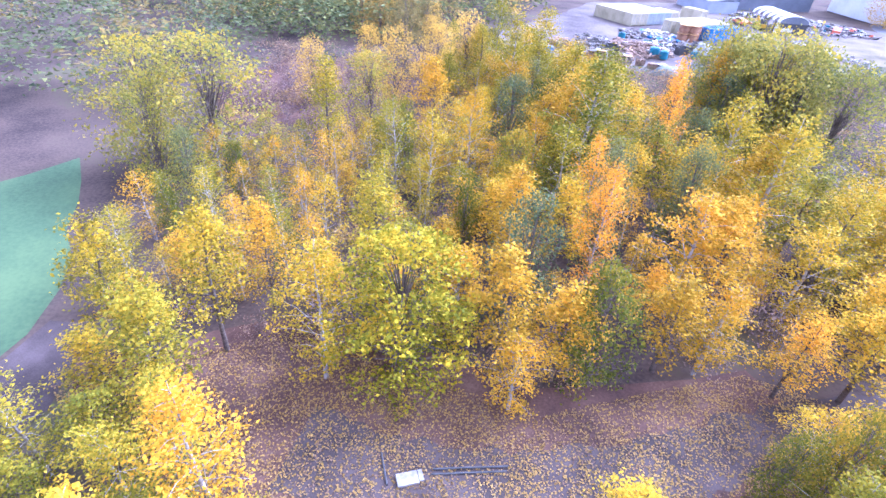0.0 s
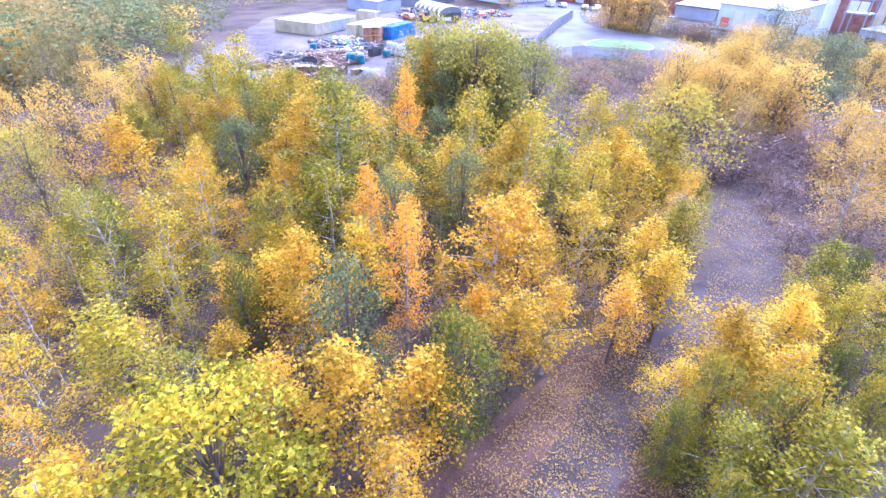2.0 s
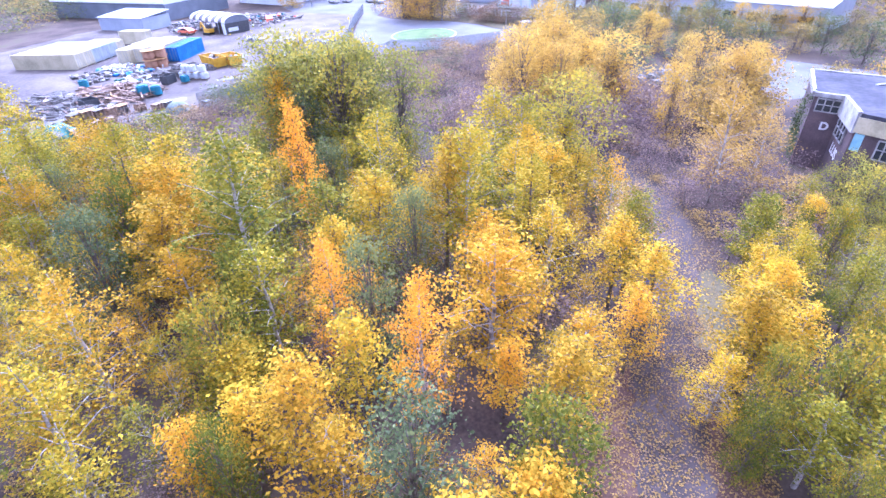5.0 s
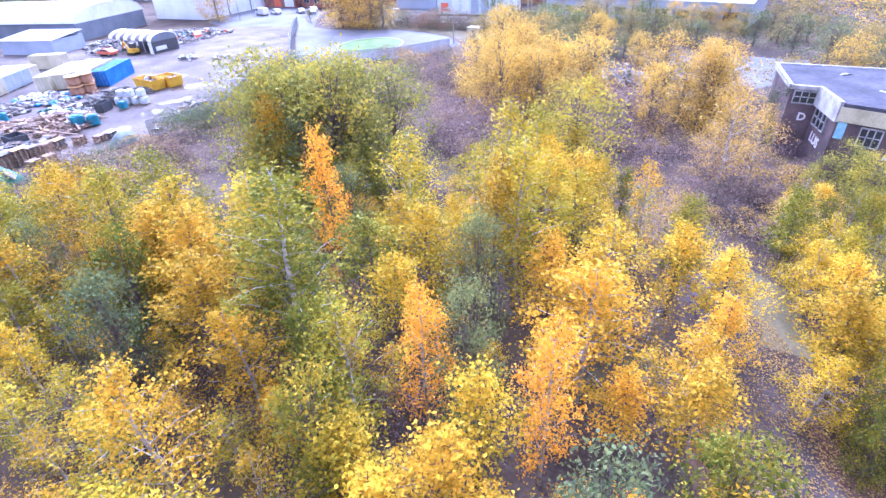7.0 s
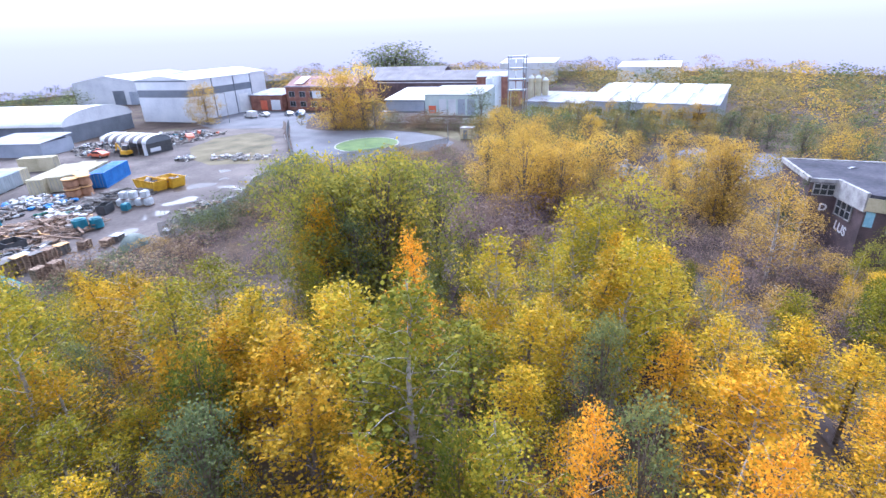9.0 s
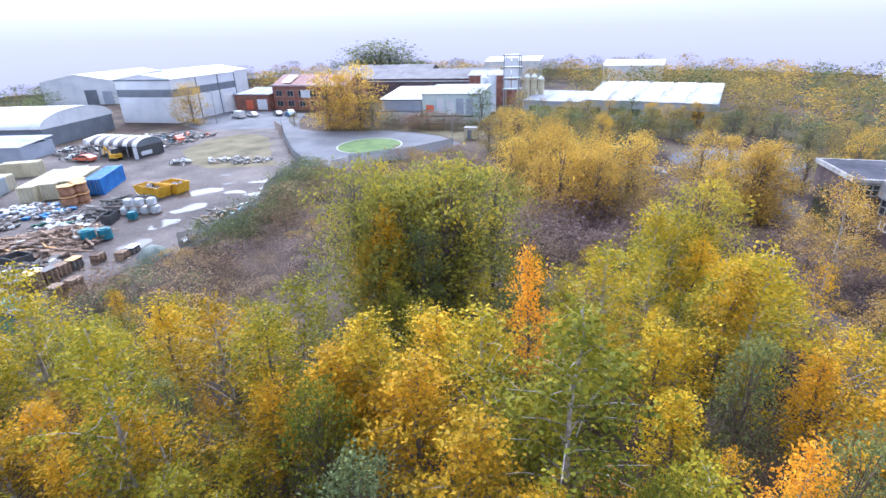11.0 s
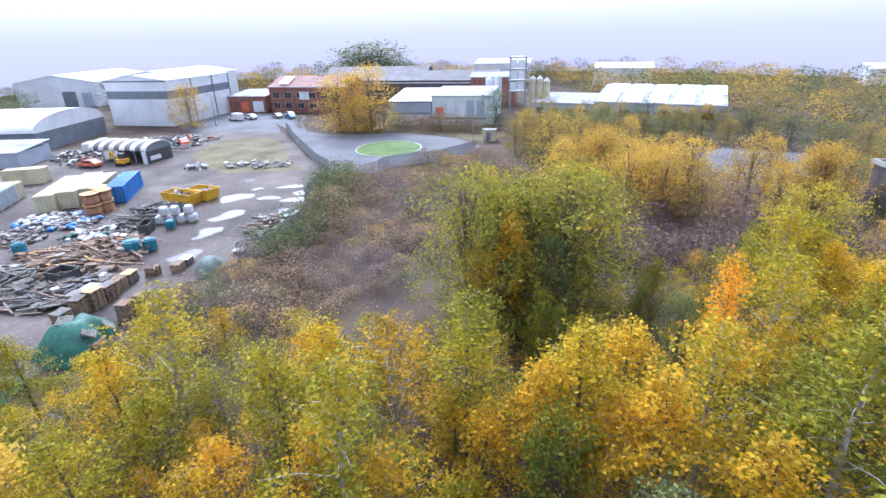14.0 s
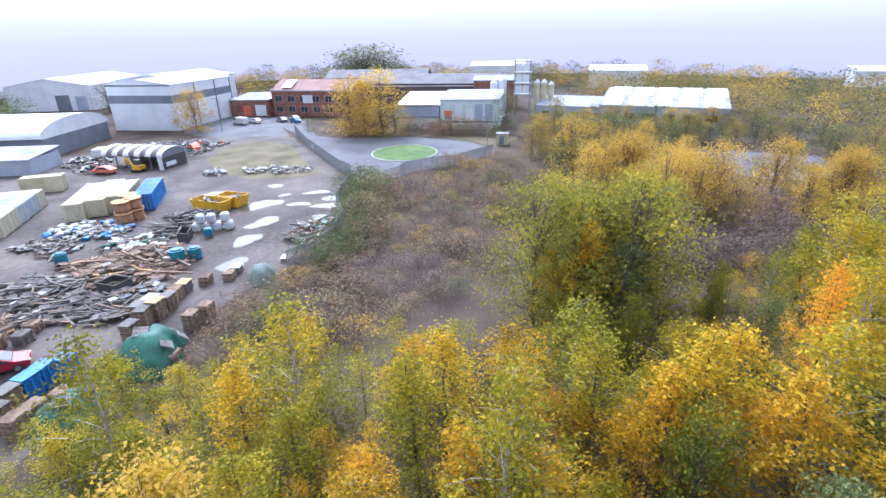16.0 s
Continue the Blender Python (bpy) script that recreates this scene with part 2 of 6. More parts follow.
# ---------- building helpers ----------
def part(name, bm, mat, parent=None, label=""):
    me = bpy.data.meshes.new(name)
    bm.to_mesh(me)
    bm.free()
    me.materials.append(mat)
    ob = new(name, me)
    if parent:
        ob.parent = parent
    if label:
        ob["label"] = label
    return ob


def boxes(*items):
    """A bmesh of boxes; each is (x0, y0, z0, x1, y1, z1)."""
    bm = bmesh.new()
    for x0, y0, z0, x1, y1, z1 in items:
        m = Matrix.Translation(((x0 + x1) / 2, (y0 + y1) / 2, (z0 + z1) / 2)) @ Matrix.Diagonal((x1 - x0, y1 - y0, z1 - z0, 1))
        bmesh.ops.create_cube(bm, size=1, matrix=m)
    return bm


def prism(outline, axis, a, b):
    """An outline in the plane across axis ('x' or 'y'), pushed out from a to b along it."""
    bm = bmesh.new()
    at = (lambda s, u, v: (s, u, v)) if axis == "x" else (lambda s, u, v: (u, s, v))
    p = [bm.verts.new(at(a, u, v)) for u, v in outline]
    q = [bm.verts.new(at(b, u, v)) for u, v in outline]
    bm.faces.new(p), bm.faces.new(q)
    for i in range(len(p)):
        j = (i + 1) % len(p)
        bm.faces.new((p[i], p[j], q[j], q[i]))
    bmesh.ops.recalc_face_normals(bm, faces=bm.faces)
    return bm


def cylinder(r0, r1, depth, m, seg=16):
    bm = bmesh.new()
    bmesh.ops.create_cone(bm, cap_ends=True, segments=seg, radius1=r0, radius2=r1, depth=depth, matrix=m)
    return bm


def merge(*bms):
    out = bmesh.new()
    for b in bms:
        me = bpy.data.meshes.new("tmp")
        b.to_mesh(me)
        b.free()
        out.from_mesh(me)
        bpy.data.meshes.remove(me)
    return out


def root(name, m, label, category, group="", kind=""):
    ob = new(name)
    ob.empty_display_size = 0.3
    ob.matrix_basis = m
    return tagged(ob, label, category, group, kind)


def ground_z(x, y):
    a = min(max((70 - y - 0.5 * x) / 40, 0.0), 1.0)
    return 1.0 * a * a * (3 - 2 * a)


# ---------- ground ----------
def ground_sheet():
    n = 150
    s = np.linspace(-1, 1, n)
    c = np.sinh(s * 5.2) / math.sinh(5.2) * 2400
    verts = [(40 + x, 60 + y, ground_z(40 + x, 60 + y)) for y in c for x in c]
    faces = [(j * n + i, j * n + i + 1, (j + 1) * n + i + 1, (j + 1) * n + i) for j in range(n - 1) for i in range(n - 1)]
    me = bpy.data.meshes.new("ground")
    me.from_pydata(verts, [], faces)
    me.materials.append(SOIL)
    me.polygons.foreach_set("use_smooth", [True] * len(faces))
    return tagged(new("ground", me), "dark damp woodland soil with rough grass", "ground", kind="structure")


def smooth_outline(points, step, jitter, rng):
    out = []
    for (x0, y0), (x1, y1) in zip(points, points[1:] + points[:1]):
        k = max(1, int(math.hypot(x1 - x0, y1 - y0) / step))
        for i in range(k):
            t = i / k
            out.append((x0 + (x1 - x0) * t + rng.uniform(-jitter, jitter), y0 + (y1 - y0) * t + rng.uniform(-jitter, jitter)))
    return out


def sheet(name, points, mat, lift, label, category, step=3.0, jitter=0.5, cuts=3, kind="structure", parent=None):
    """A patch of ground laid over the terrain with an uneven edge."""
    rng = random.Random(len(name) * 7 + int(points[0][0]))
    bm = bmesh.new()
    f = bm.faces.new([bm.verts.new((x, y, 0)) for x, y in smooth_outline(points, step, jitter, rng)])
    bmesh.ops.recalc_face_normals(bm, faces=bm.faces)
    bmesh.ops.triangulate(bm, faces=[f])
    if cuts:
        bmesh.ops.subdivide_edges(bm, edges=bm.edges[:], cuts=cuts, use_grid_fill=True)
    for v in bm.verts:
        v.co.z = ground_z(v.co.x, v.co.y) + lift
    for f in bm.faces:
        if f.normal.z < 0:
            f.normal_flip()
    ob = part(name, bm, mat, parent)
    return tagged(ob, label, category, kind=kind)


def strip(name, line, widths, mat, lift, label, category):
    """A track along a line of points, with uneven edges."""
    rng = random.Random(5)
    pts, ws = [], []
    for (a, b), (c, d), w0, w1 in zip(line, line[1:], widths, widths[1:]):
        for i in range(8):
            t = i / 8
            pts.append((a + (c - a) * t, b + (d - b) * t))
            ws.append(w0 + (w1 - w0) * t)
    bm = bmesh.new()
    rows = []
    for i, ((x, y), w) in enumerate(zip(pts, ws)):
        j = min(i, len(pts) - 2)
        dx, dy = pts[j + 1][0] - pts[j][0], pts[j + 1][1] - pts[j][1]
        l = math.hypot(dx, dy)
        nx, ny = -dy / l, dx / l
        row = []
        for k in range(7):
            s = (k / 3 - 1) * w / 2 + (rng.uniform(-0.3, 0.3) if k in (0, 6) else 0)
            px, py = x + nx * s, y + ny * s
            row.append(bm.verts.new((px, py, ground_z(px, py) + lift)))
        rows.append(row)
    for r, q in zip(rows, rows[1:]):
        for k in range(6):
            bm.faces.new((r[k + 1], r[k], q[k], q[k + 1]))
    for f in bm.faces:
        if f.normal.z < 0:
            f.normal_flip()
    return tagged(part(name, bm, mat), label, category, kind="structure")


ground_sheet()
sheet("ground_field", [(-24.5, 11), (-24.6, 19), (-27.5, 25), (-33, 34), (-36, 38), (-38, 34), (-44, 24), (-50, 8), (-44, -20), (-28, -10)], GRASS, 0.03,
      "green grass field beside the autumn wood", "field")
sheet("pavement_path", [(-21.9, 7.9), (-20.5, 15.1), (-22, 20), (-24.4, 20), (-24.3, 13.2), (-24.3, 8.2)], GRAVEL, 0.05, "pale gravel path along the field edge", "path", jitter=0.3)
sheet("ground_clearing", [(-21.7, 17.7), (-11, 23), (-4.8, 21.4), (1.6, 20), (8, 22), (12.6, 23.4), (16, 20), (10.5, 14), (2.2, 10.3), (-8, 10.9), (-17.5, 13.9)], LITTER, 0.03,
      "brown fallen leaves over a woodland clearing", "leaf litter", step=2.0, jitter=0.6)
sheet("ground_glade", [(-24, 45), (-11, 52), (-5, 57), (-5, 66), (-8, 76), (-16, 84), (-34, 78), (-34, 54)], LITTER, 0.04,
      "reddish brown bracken and leaf litter in a glade", "leaf litter", jitter=1.0)
strip("pavement_track", [(-9, 14.9), (-4.1, 14.3), (2, 14.8), (7.4, 16.8), (11.9, 18.9), (17.6, 20.8), (24.6, 23), (31.5, 26), (36, 29.4), (42, 34), (50, 41)],
      [4.2, 3.8, 3.2, 3.2, 3.2, 3.0, 3.6, 4.0, 3.8, 3.0, 2.8], GRAVEL, 0.06, "damp grey gravel track strewn with fallen leaves", "track")
sheet("ground_verge", [(18, 20.9), (22.3, 22.5), (25.7, 20.8), (23.3, 17.6), (17.9, 16.5)], ROUGH_GRASS, 0.045, "rough pale grass at the track side", "grass", step=1.5, jitter=0.4)
sheet("pavement_yard", [(-8, 87), (4, 88), (16, 88.5), (25, 87.2), (30, 86.2), (38, 87.6), (46, 92.5), (60, 97), (66, 102), (84, 119), (96, 131), (92, 150), (84, 160),
                        (62, 168), (52, 176), (20, 160), (6, 128), (-6, 104)], YARD, 0.04, "muddy brown salvage yard with wet ruts", "yard", step=4, jitter=0.6)
sheet("ground_bank", [(63, 104), (74, 114), (86, 124), (88, 134), (78, 137), (68, 134), (60, 124), (57, 114), (60, 106)], ROUGH_GRASS, 0.07,
      "rough dry grass and rubble at the yard's edge", "grass", jitter=0.9)
sheet("road", [(99, 131), (84, 118), (67, 101.5), (63, 96.5), (63.5, 88.5), (68, 87.8), (74.5, 82), (85, 76.5), (90.2, 77), (96.5, 84), (99.5, 92), (100.3, 102),
               (96.5, 112), (95.5, 118), (97, 124), (110, 134), (122, 140), (122, 147), (110, 144)], ASPHALT, 0.06, "wet grey asphalt turning circle", "road", step=2.0, jitter=0.1)
sheet("pavement_estate", [(96, 131), (110, 143), (124, 147), (124, 175), (100, 168), (94, 162), (90, 150)], ASPHALT, 0.055, "damp grey estate road and car park", "road", jitter=0.4)
sheet("ground_hardstanding", [(72, 24), (86, 14), (96, 16), (98, 30), (88, 36), (76, 32)], ASPHALT, 0.05, "empty grey tarmac pad among trees", "tarmac", jitter=0.6)
sheet("ground_verge_far", [(97, 112), (101, 102), (100.6, 92), (98, 84), (92, 77), (104, 74), (112, 82), (111.5, 110), (104, 118)], ROUGH_GRASS, 0.045,
      "pale grass verge behind the turning circle", "grass", jitter=0.5)

PUDDLES = [(44.7, 103.5, 4.2, 1.9, 0.5), (47.8, 113, 4.0, 2.0, 0.2), (38.1, 98.6, 3.4, 1.5, 0.7), (46.4, 98.2, 2.2, 1.0, 0.2), (52.6, 98.5, 2.6, 1.0, 0.3), (54.3, 107.5, 2.0, 0.9, 0.2),
           (41.4, 91.2, 2.3, 1.6, 0.5), (32.0, 96.8, 2.6, 1.6, 0.7), (46.7, 93.6, 2.8, 1.3, 0.3), (25.2, 93.6, 2.4, 1.6, 0.5), (50.5, 94.6, 2.6, 1.2, 0.3), (50, 103, 1.5, 0.6, 0.3)]
for x, y, a, b, turn in PUDDLES:
    rng = random.Random(int(x * 10))
    ring = []
    for i in range(28):
        t = i / 28 * math.tau
        r = 1 + 0.22 * math.sin(2 * t + x) + 0.15 * math.sin(3 * t + y) + 0.08 * math.sin(7 * t) + rng.uniform(-0.05, 0.05)
        u, v = a * r * math.cos(t) * 0.68, b * r * math.sin(t) * 1.05
        ring.append((x + u * math.cos(turn - 1.2) - v * math.sin(turn - 1.2), y + u * math.sin(turn - 1.2) + v * math.cos(turn - 1.2)))
    sheet("puddle", ring, WATER, 0.055, "shallow rain puddle on the muddy yard", "puddle", step=50, jitter=0, cuts=0, kind="stuff")


def island():
    r = root("traffic_island", pose(82.8, 95, 0, 0, 0, 15), "round grass island with concrete kerb", "traffic island", kind="structure")
    bm = bmesh.new()
    n = 64
    a, b = 8.0, 7.0
    rim = [[bm.verts.new(((a + o) * math.cos(i / n * math.tau), (b + o) * math.sin(i / n * math.tau), z)) for i in range(n)]
           for o, z in ((0.0, 0.0), (0.0, 0.2), (-0.3, 0.22), (-0.3, 0.1))]
    for p, q in zip(rim, rim[1:]):
        for i in range(n):
            bm.faces.new((p[i], p[(i + 1) % n], q[(i + 1) % n], q[i]))
    part("kerb", bm, KERB, r, "pale concrete kerb")
    bm = bmesh.new()
    rings = []
    for k in range(1, 7):
        f = k / 6
        rings.append([bm.verts.new(((a - 0.3) * f * math.cos(i / n * math.tau), (b - 0.3) * f * math.sin(i / n * math.tau), 0.19 + 0.35 * (1 - f * f))) for i in range(n)])
    bm.faces.new(rings[0])
    for p, q in zip(rings, rings[1:]):
        for i in range(n):
            bm.faces.new((p[i], q[i], q[(i + 1) % n], p[(i + 1) % n]))
    part("lawn", bm, LAWN, r, "mown green grass")


island()


# far edge of the foggy distance: a glowing ring painted as mist behind everything
def backdrop():
    m = bpy.data.materials.new("mist_backdrop")
    m.use_nodes = True
    nodes, links = m.node_tree.nodes, m.node_tree.links
    coord, split = nodes.new("ShaderNodeTexCoord"), nodes.new("ShaderNodeSeparateXYZ")
    links.new(coord.outputs["Object"], split.inputs[0])
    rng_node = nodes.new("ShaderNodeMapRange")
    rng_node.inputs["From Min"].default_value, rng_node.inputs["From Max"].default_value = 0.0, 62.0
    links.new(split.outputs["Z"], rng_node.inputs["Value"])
    # haze painted into the glow: dim lavender low down, near white at the top
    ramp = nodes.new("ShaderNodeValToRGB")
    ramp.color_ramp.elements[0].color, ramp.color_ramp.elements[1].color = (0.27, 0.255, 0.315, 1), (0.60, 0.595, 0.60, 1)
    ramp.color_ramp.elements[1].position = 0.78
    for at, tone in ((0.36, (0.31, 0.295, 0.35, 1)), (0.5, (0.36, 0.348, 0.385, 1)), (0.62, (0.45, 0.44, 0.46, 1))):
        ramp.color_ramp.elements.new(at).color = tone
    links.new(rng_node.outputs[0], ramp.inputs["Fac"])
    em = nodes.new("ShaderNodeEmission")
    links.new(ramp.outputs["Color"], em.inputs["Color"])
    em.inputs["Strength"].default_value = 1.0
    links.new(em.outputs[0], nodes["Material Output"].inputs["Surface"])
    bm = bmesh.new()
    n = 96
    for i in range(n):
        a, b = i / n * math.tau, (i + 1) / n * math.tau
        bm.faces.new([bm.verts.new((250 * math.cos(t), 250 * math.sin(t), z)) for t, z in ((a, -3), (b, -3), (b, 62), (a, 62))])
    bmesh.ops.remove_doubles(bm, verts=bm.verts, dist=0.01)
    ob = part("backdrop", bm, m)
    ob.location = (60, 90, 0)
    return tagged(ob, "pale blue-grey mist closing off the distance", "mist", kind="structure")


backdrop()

# ---------- buildings ----------
def shed(name, corner, angle, w, d, h, rise, wall_mat, roof_mat, label, ridge="y", over=0.3, ribs=1.8, category="industrial building"):
    """A walled block with a ribbed sheet roof. ridge: 'y' runs front to back, 'x' along the front, 'mono' falls to the front, 'flat'."""
    r = root(name, pose(corner[0], corner[1], 0, 0, 0, angle), label, category)
    t = 0.3
    if ridge == "y":
        gable = [(0, 0), (w, 0), (w, h), (w / 2, h + rise), (0, h)]
        walls = merge(prism(gable, "y", 0, t), prism(gable, "y", d - t, d), boxes((0, t, 0, t, d - t, h), (w - t, t, 0, w, d - t, h)))
        line = [(-over, h - 0.02), (w / 2, h + rise), (w + over, h - 0.02)]
        roof = prism(line + [(u, v + 0.18) for u, v in reversed(line)], "y", -over, d + over)
        bars = [prism([(line[a][0], line[a][1] + 0.18), (line[a + 1][0], line[a + 1][1] + 0.18), (line[a + 1][0], line[a + 1][1] + 0.25), (line[a][0], line[a][1] + 0.25)], "y", y, y + 0.12)
                for a in (0, 1) for y in np.arange(0, d, ribs)]
    else:
        if ridge == "x":
            side = [(0, 0), (d, 0), (d, h), (d / 2, h + rise), (0, h)]
            line = [(-over, h - 0.02), (d / 2, h + rise), (d + over, h - 0.02)]
            back = h
        else:
            side = [(0, 0), (d, 0), (d, h + rise), (0, h)]
            line = [(-over, h), (d + over, h + rise)]
            back = h + rise
        walls = merge(prism(side, "x", 0, t), prism(side, "x", w - t, w), boxes((t, 0, 0, w - t, t, h), (t, d - t, 0, w - t, d, back)))
        roof = prism(line + [(u, v + 0.18) for u, v in reversed(line)], "x", -over, w + over)
        bars = [prism([(line[a][0], line[a][1] + 0.18), (line[a + 1][0], line[a + 1][1] + 0.18), (line[a + 1][0], line[a + 1][1] + 0.25), (line[a][0], line[a][1] + 0.25)], "x", x, x + 0.12)
                for a in range(len(line) - 1) for x in np.arange(0, w, ribs)]
    part("wall", walls, wall_mat, r)
    part("roof", roof, roof_mat, r)
    for bm in bars:
        part("roof_rib", bm, roof_mat, r)
    return r


def panel(r, name, mat, x0, x1, z0, z1, y=0.0, depth=0.06, label=""):
    """A panel, band, sign or shutter set proud of the front wall."""
    return part(name, boxes((x0, y - depth, z0, x1, y + 0.02, z1)), mat, r, label)


def window(r, x0, x1, z0, z1, y=0.0, bars=1):
    f = 0.08
    items = [(x0, y - 0.08, z0, x1, y, z0 + f), (x0, y - 0.08, z1 - f, x1, y, z1), (x0, y - 0.08, z0 + f, x0 + f, y, z1 - f), (x1 - f, y - 0.08, z0 + f, x1, y, z1 - f)]
    for i in range(bars):
        x = x0 + (x1 - x0) * (i + 1) / (bars + 1)
        items.append((x - f / 2, y - 0.08, z0 + f, x + f / 2, y, z1 - f))
    w = part("window", boxes(*items), FRAME, r, "white window frame")
    part("pane", boxes((x0 + f, y - 0.04, z0 + f, x1 - f, y - 0.004, z1 - f)), GLASS, w, "dark glass")


r = shed("warehouse", (94.8, 186.2), -82.5, 19.6, 29, 12.1, 1.3, WHITE_CLAD, WHITE_SHEET, "large white-clad warehouse with dark grey band")
for a, b in ((0.1, 6.6), (6.6, 13.1), (13.1, 19.5)):
    panel(r, "cladding_band", GREY_CLAD, a, b, 7.3, 9.4, label="dark grey cladding band")
part("cladding_band", boxes((19.6, 0, 7.3, 19.66, 29, 9.4)), GREY_CLAD, r, "dark grey cladding band")
for y in (10, 20, 28.5):
    part("downpipe", boxes((19.6, y, 0, 19.8, y + 0.25, 12)), GREY_CLAD, r)
part("roller_door", boxes((19.6, 21.5, 0, 19.7, 26.5, 6)), WHITE_SHEET, r, "white roller door")
part("trim", boxes((-0.05, -0.12, 11.75, 19.65, -0.0, 12.15)), GREY_CLAD, r, "dark eaves trim")
r = shed("warehouse", (117, 207), -82.5, 24, 30, 11.4, 1.6, WHITE_CLAD, WHITE_SHEET, "second white warehouse bay behind the first")
panel(r, "cladding_band", GREY_CLAD, 0, 24, 6.6, 9.0, label="grey cladding band")
panel(r, "roller_door", WHITE_SHEET, 3, 7, 0, 5, depth=0.1)
panel(r, "roller_door", GREY_CLAD, 9, 13, 0, 5, depth=0.1)

r = shed("warehouse", (119, 262), -70, 30, 44, 8.6, 2.6, WHITE_CLAD, WHITE_SHEET, "pale warehouse with skylight strips, deep in mist")
for k in range(5):
    part("skylight", prism([(2.5, 9.2), (12.5, 10.95), (12.5, 11.0), (2.5, 9.26)], "y", 4 + 8 * k, 6 + 8 * k), GREY_ROOF, r, "grey translucent roof strip")
panel(r, "roller_door", GREY_CLAD, 17, 22, 0, 5.5, depth=0.1)
panel(r, "roller_door", MID_CLAD, 24, 28, 0, 5, depth=0.1)

# works with pale roofs behind the turning circle
r = shed("workshop", (112.4, 107.8), -82.5, 11.2, 17, 5.9, 1.6, MID_CLAD, WHITE_SHEET, "grey-clad workshop with bright white roof", ridge="mono")
part("plinth_wall", boxes((-0.3, -1.6, 0, 11.0, -0.02, 2.9)), WHITE_CLAD, r, "whitewashed lower wall")
part("canopy", boxes((-0.5, -1.9, 2.9, 11.2, -0.02, 3.1)), GREY_CLAD, r, "dark flat canopy edge")
panel(r, "roof_trim", GREY_CLAD, -0.2, 11.3, 5.6, 5.9, depth=0.1)
r = shed("workshop", (113.9, 96.4), -82.5, 15.6, 16, 7.2, 0.9, PALE_CLAD, GREY_ROOF, "pale green-clad workshop with orange-red sign", ridge="mono")
panel(r, "sign", RED_SIGN, 1.0, 3.1, 2.6, 4.5, label="orange-red sign panel")
panel(r, "sign_stripe", FRAME, 1.3, 2.8, 3.0, 3.3, depth=0.08, label="pale bar of lettering")
for x in (4.0, 6.6, 9.2, 11.8):
    panel(r, "cladding_panel", WHITE_CLAD if x < 8 else MID_CLAD, x, x + 2.0, 2.2, 6.2, label="faded cladding panel")
part("plinth_wall", boxes((-0.4, -1.2, 0, 14, -0.02, 1.7)), WHITE_CLAD, r, "whitewashed lower wall")
part("canopy", boxes((-0.4, -1.5, 1.7, 14, -0.02, 1.95)), DARK_STEEL, r, "dark ledge")
r = shed("workshop", (131, 73.2), -97, 17.5, 14, 4.0, 1.2, MID_CLAD, GREY_ROOF, "low grey workshop beside the sheds", ridge="mono")
for x in (1.5, 5.5, 9.5, 13.0):
    window(r, x, x + 2.2, 1.2, 2.8)
r = shed("long_shed", (127.2, 56.2), -97.5, 30.5, 20, 4.8, 2.6, MID_CLAD, GREY_ROOF, "long low shed with bright white roof sheets", ridge="mono")
for k in range(5):
    part("roof_sheet", prism([(0.2, 5.12), (9.6, 6.35), (9.6, 6.43), (0.2, 5.2)], "x", 0.6 + k * 6.1, 5.2 + k * 6.1), WHITE_SHEET, r, "white roof sheet")
    part("roof_sheet", prism([(10.2, 6.42), (20, 7.7), (20, 7.78), (10.2, 6.5)], "x", 1.2 + k * 6.1, 6.2 + k * 6.1), WHITE_SHEET, r, "white roof sheet")
for k in range(6):
    window(r, 1.5 + k * 4.8, 4.3 + k * 4.8, 1.4, 3.2)

# brick works
r = shed("brick_works", (127.3, 156.6), -87, 27, 15, 7.4, 3.0, BRICK, RUST_ROOF, "old red-brick works with rusty roof", ridge="x")
for k in range(6):
    window(r, 1.2 + k * 4.3, 3.6 + k * 4.3, 4.3, 6.2)
    window(r, 1.2 + k * 4.3, 3.6 + k * 4.3, 1.2, 3.0)
panel(r, "sign", WHITE_CLAD, 10.8, 14.2, 4.0, 6.4, depth=0.14, label="white sign board")
part("roof_light", prism([(1.2, 8.5), (6.0, 10.4), (6.0, 10.5), (1.2, 8.6)], "x", 3.0, 6.5), WHITE_SHEET, r, "white roof light")
part("parapet", boxes((-0.2, -0.2, 7.4, 27.2, 0.1, 7.9)), GREY_ROOF, r, "grey parapet")
r = shed("low_unit", (123.4, 169.4), -82, 12.6, 13, 5.0, 1.0, BRICK, GREY_ROOF, "low brick unit with grey roof", ridge="mono")
panel(r, "roller_door", RED_SIGN, 4.0, 6.6, 0.3, 3.4, label="bright red shutter")
panel(r, "roller_door", WHITE_CLAD, 8.2, 11.8, 0.3, 3.6, label="white shutter")
r = shed("long_works", (152, 139), -84, 50, 18, 7.5, 2.6, DARK_BRICK, DARK_ROOF, "long dark-roofed works behind the sheds", ridge="x", ribs=3.0)
panel(r, "gutter", WHITE_CLAD, 0, 50, 6.7, 7.0)
r = shed("long_works", (168, 160), -80, 40, 16, 8.0, 2.6, DARK_BRICK, DARK_ROOF, "dark brick works fading into mist", ridge="x", ribs=3.0)
r = shed("low_unit", (150, 96), -84, 14, 10, 9.0, 1.2, BRICK, GREY_ROOF, "narrow red-brick block with grey roof", ridge="x")
r = shed("distant_shed", (235, 118), -84, 26, 14, 8.5, 1.5, WHITE_CLAD, WHITE_SHEET, "distant shed with white roof", ridge="mono")
r = shed("distant_shed", (225, 62), -90, 24, 14, 7, 1.5, WHITE_CLAD, WHITE_SHEET, "distant shed with white roof", ridge="mono")
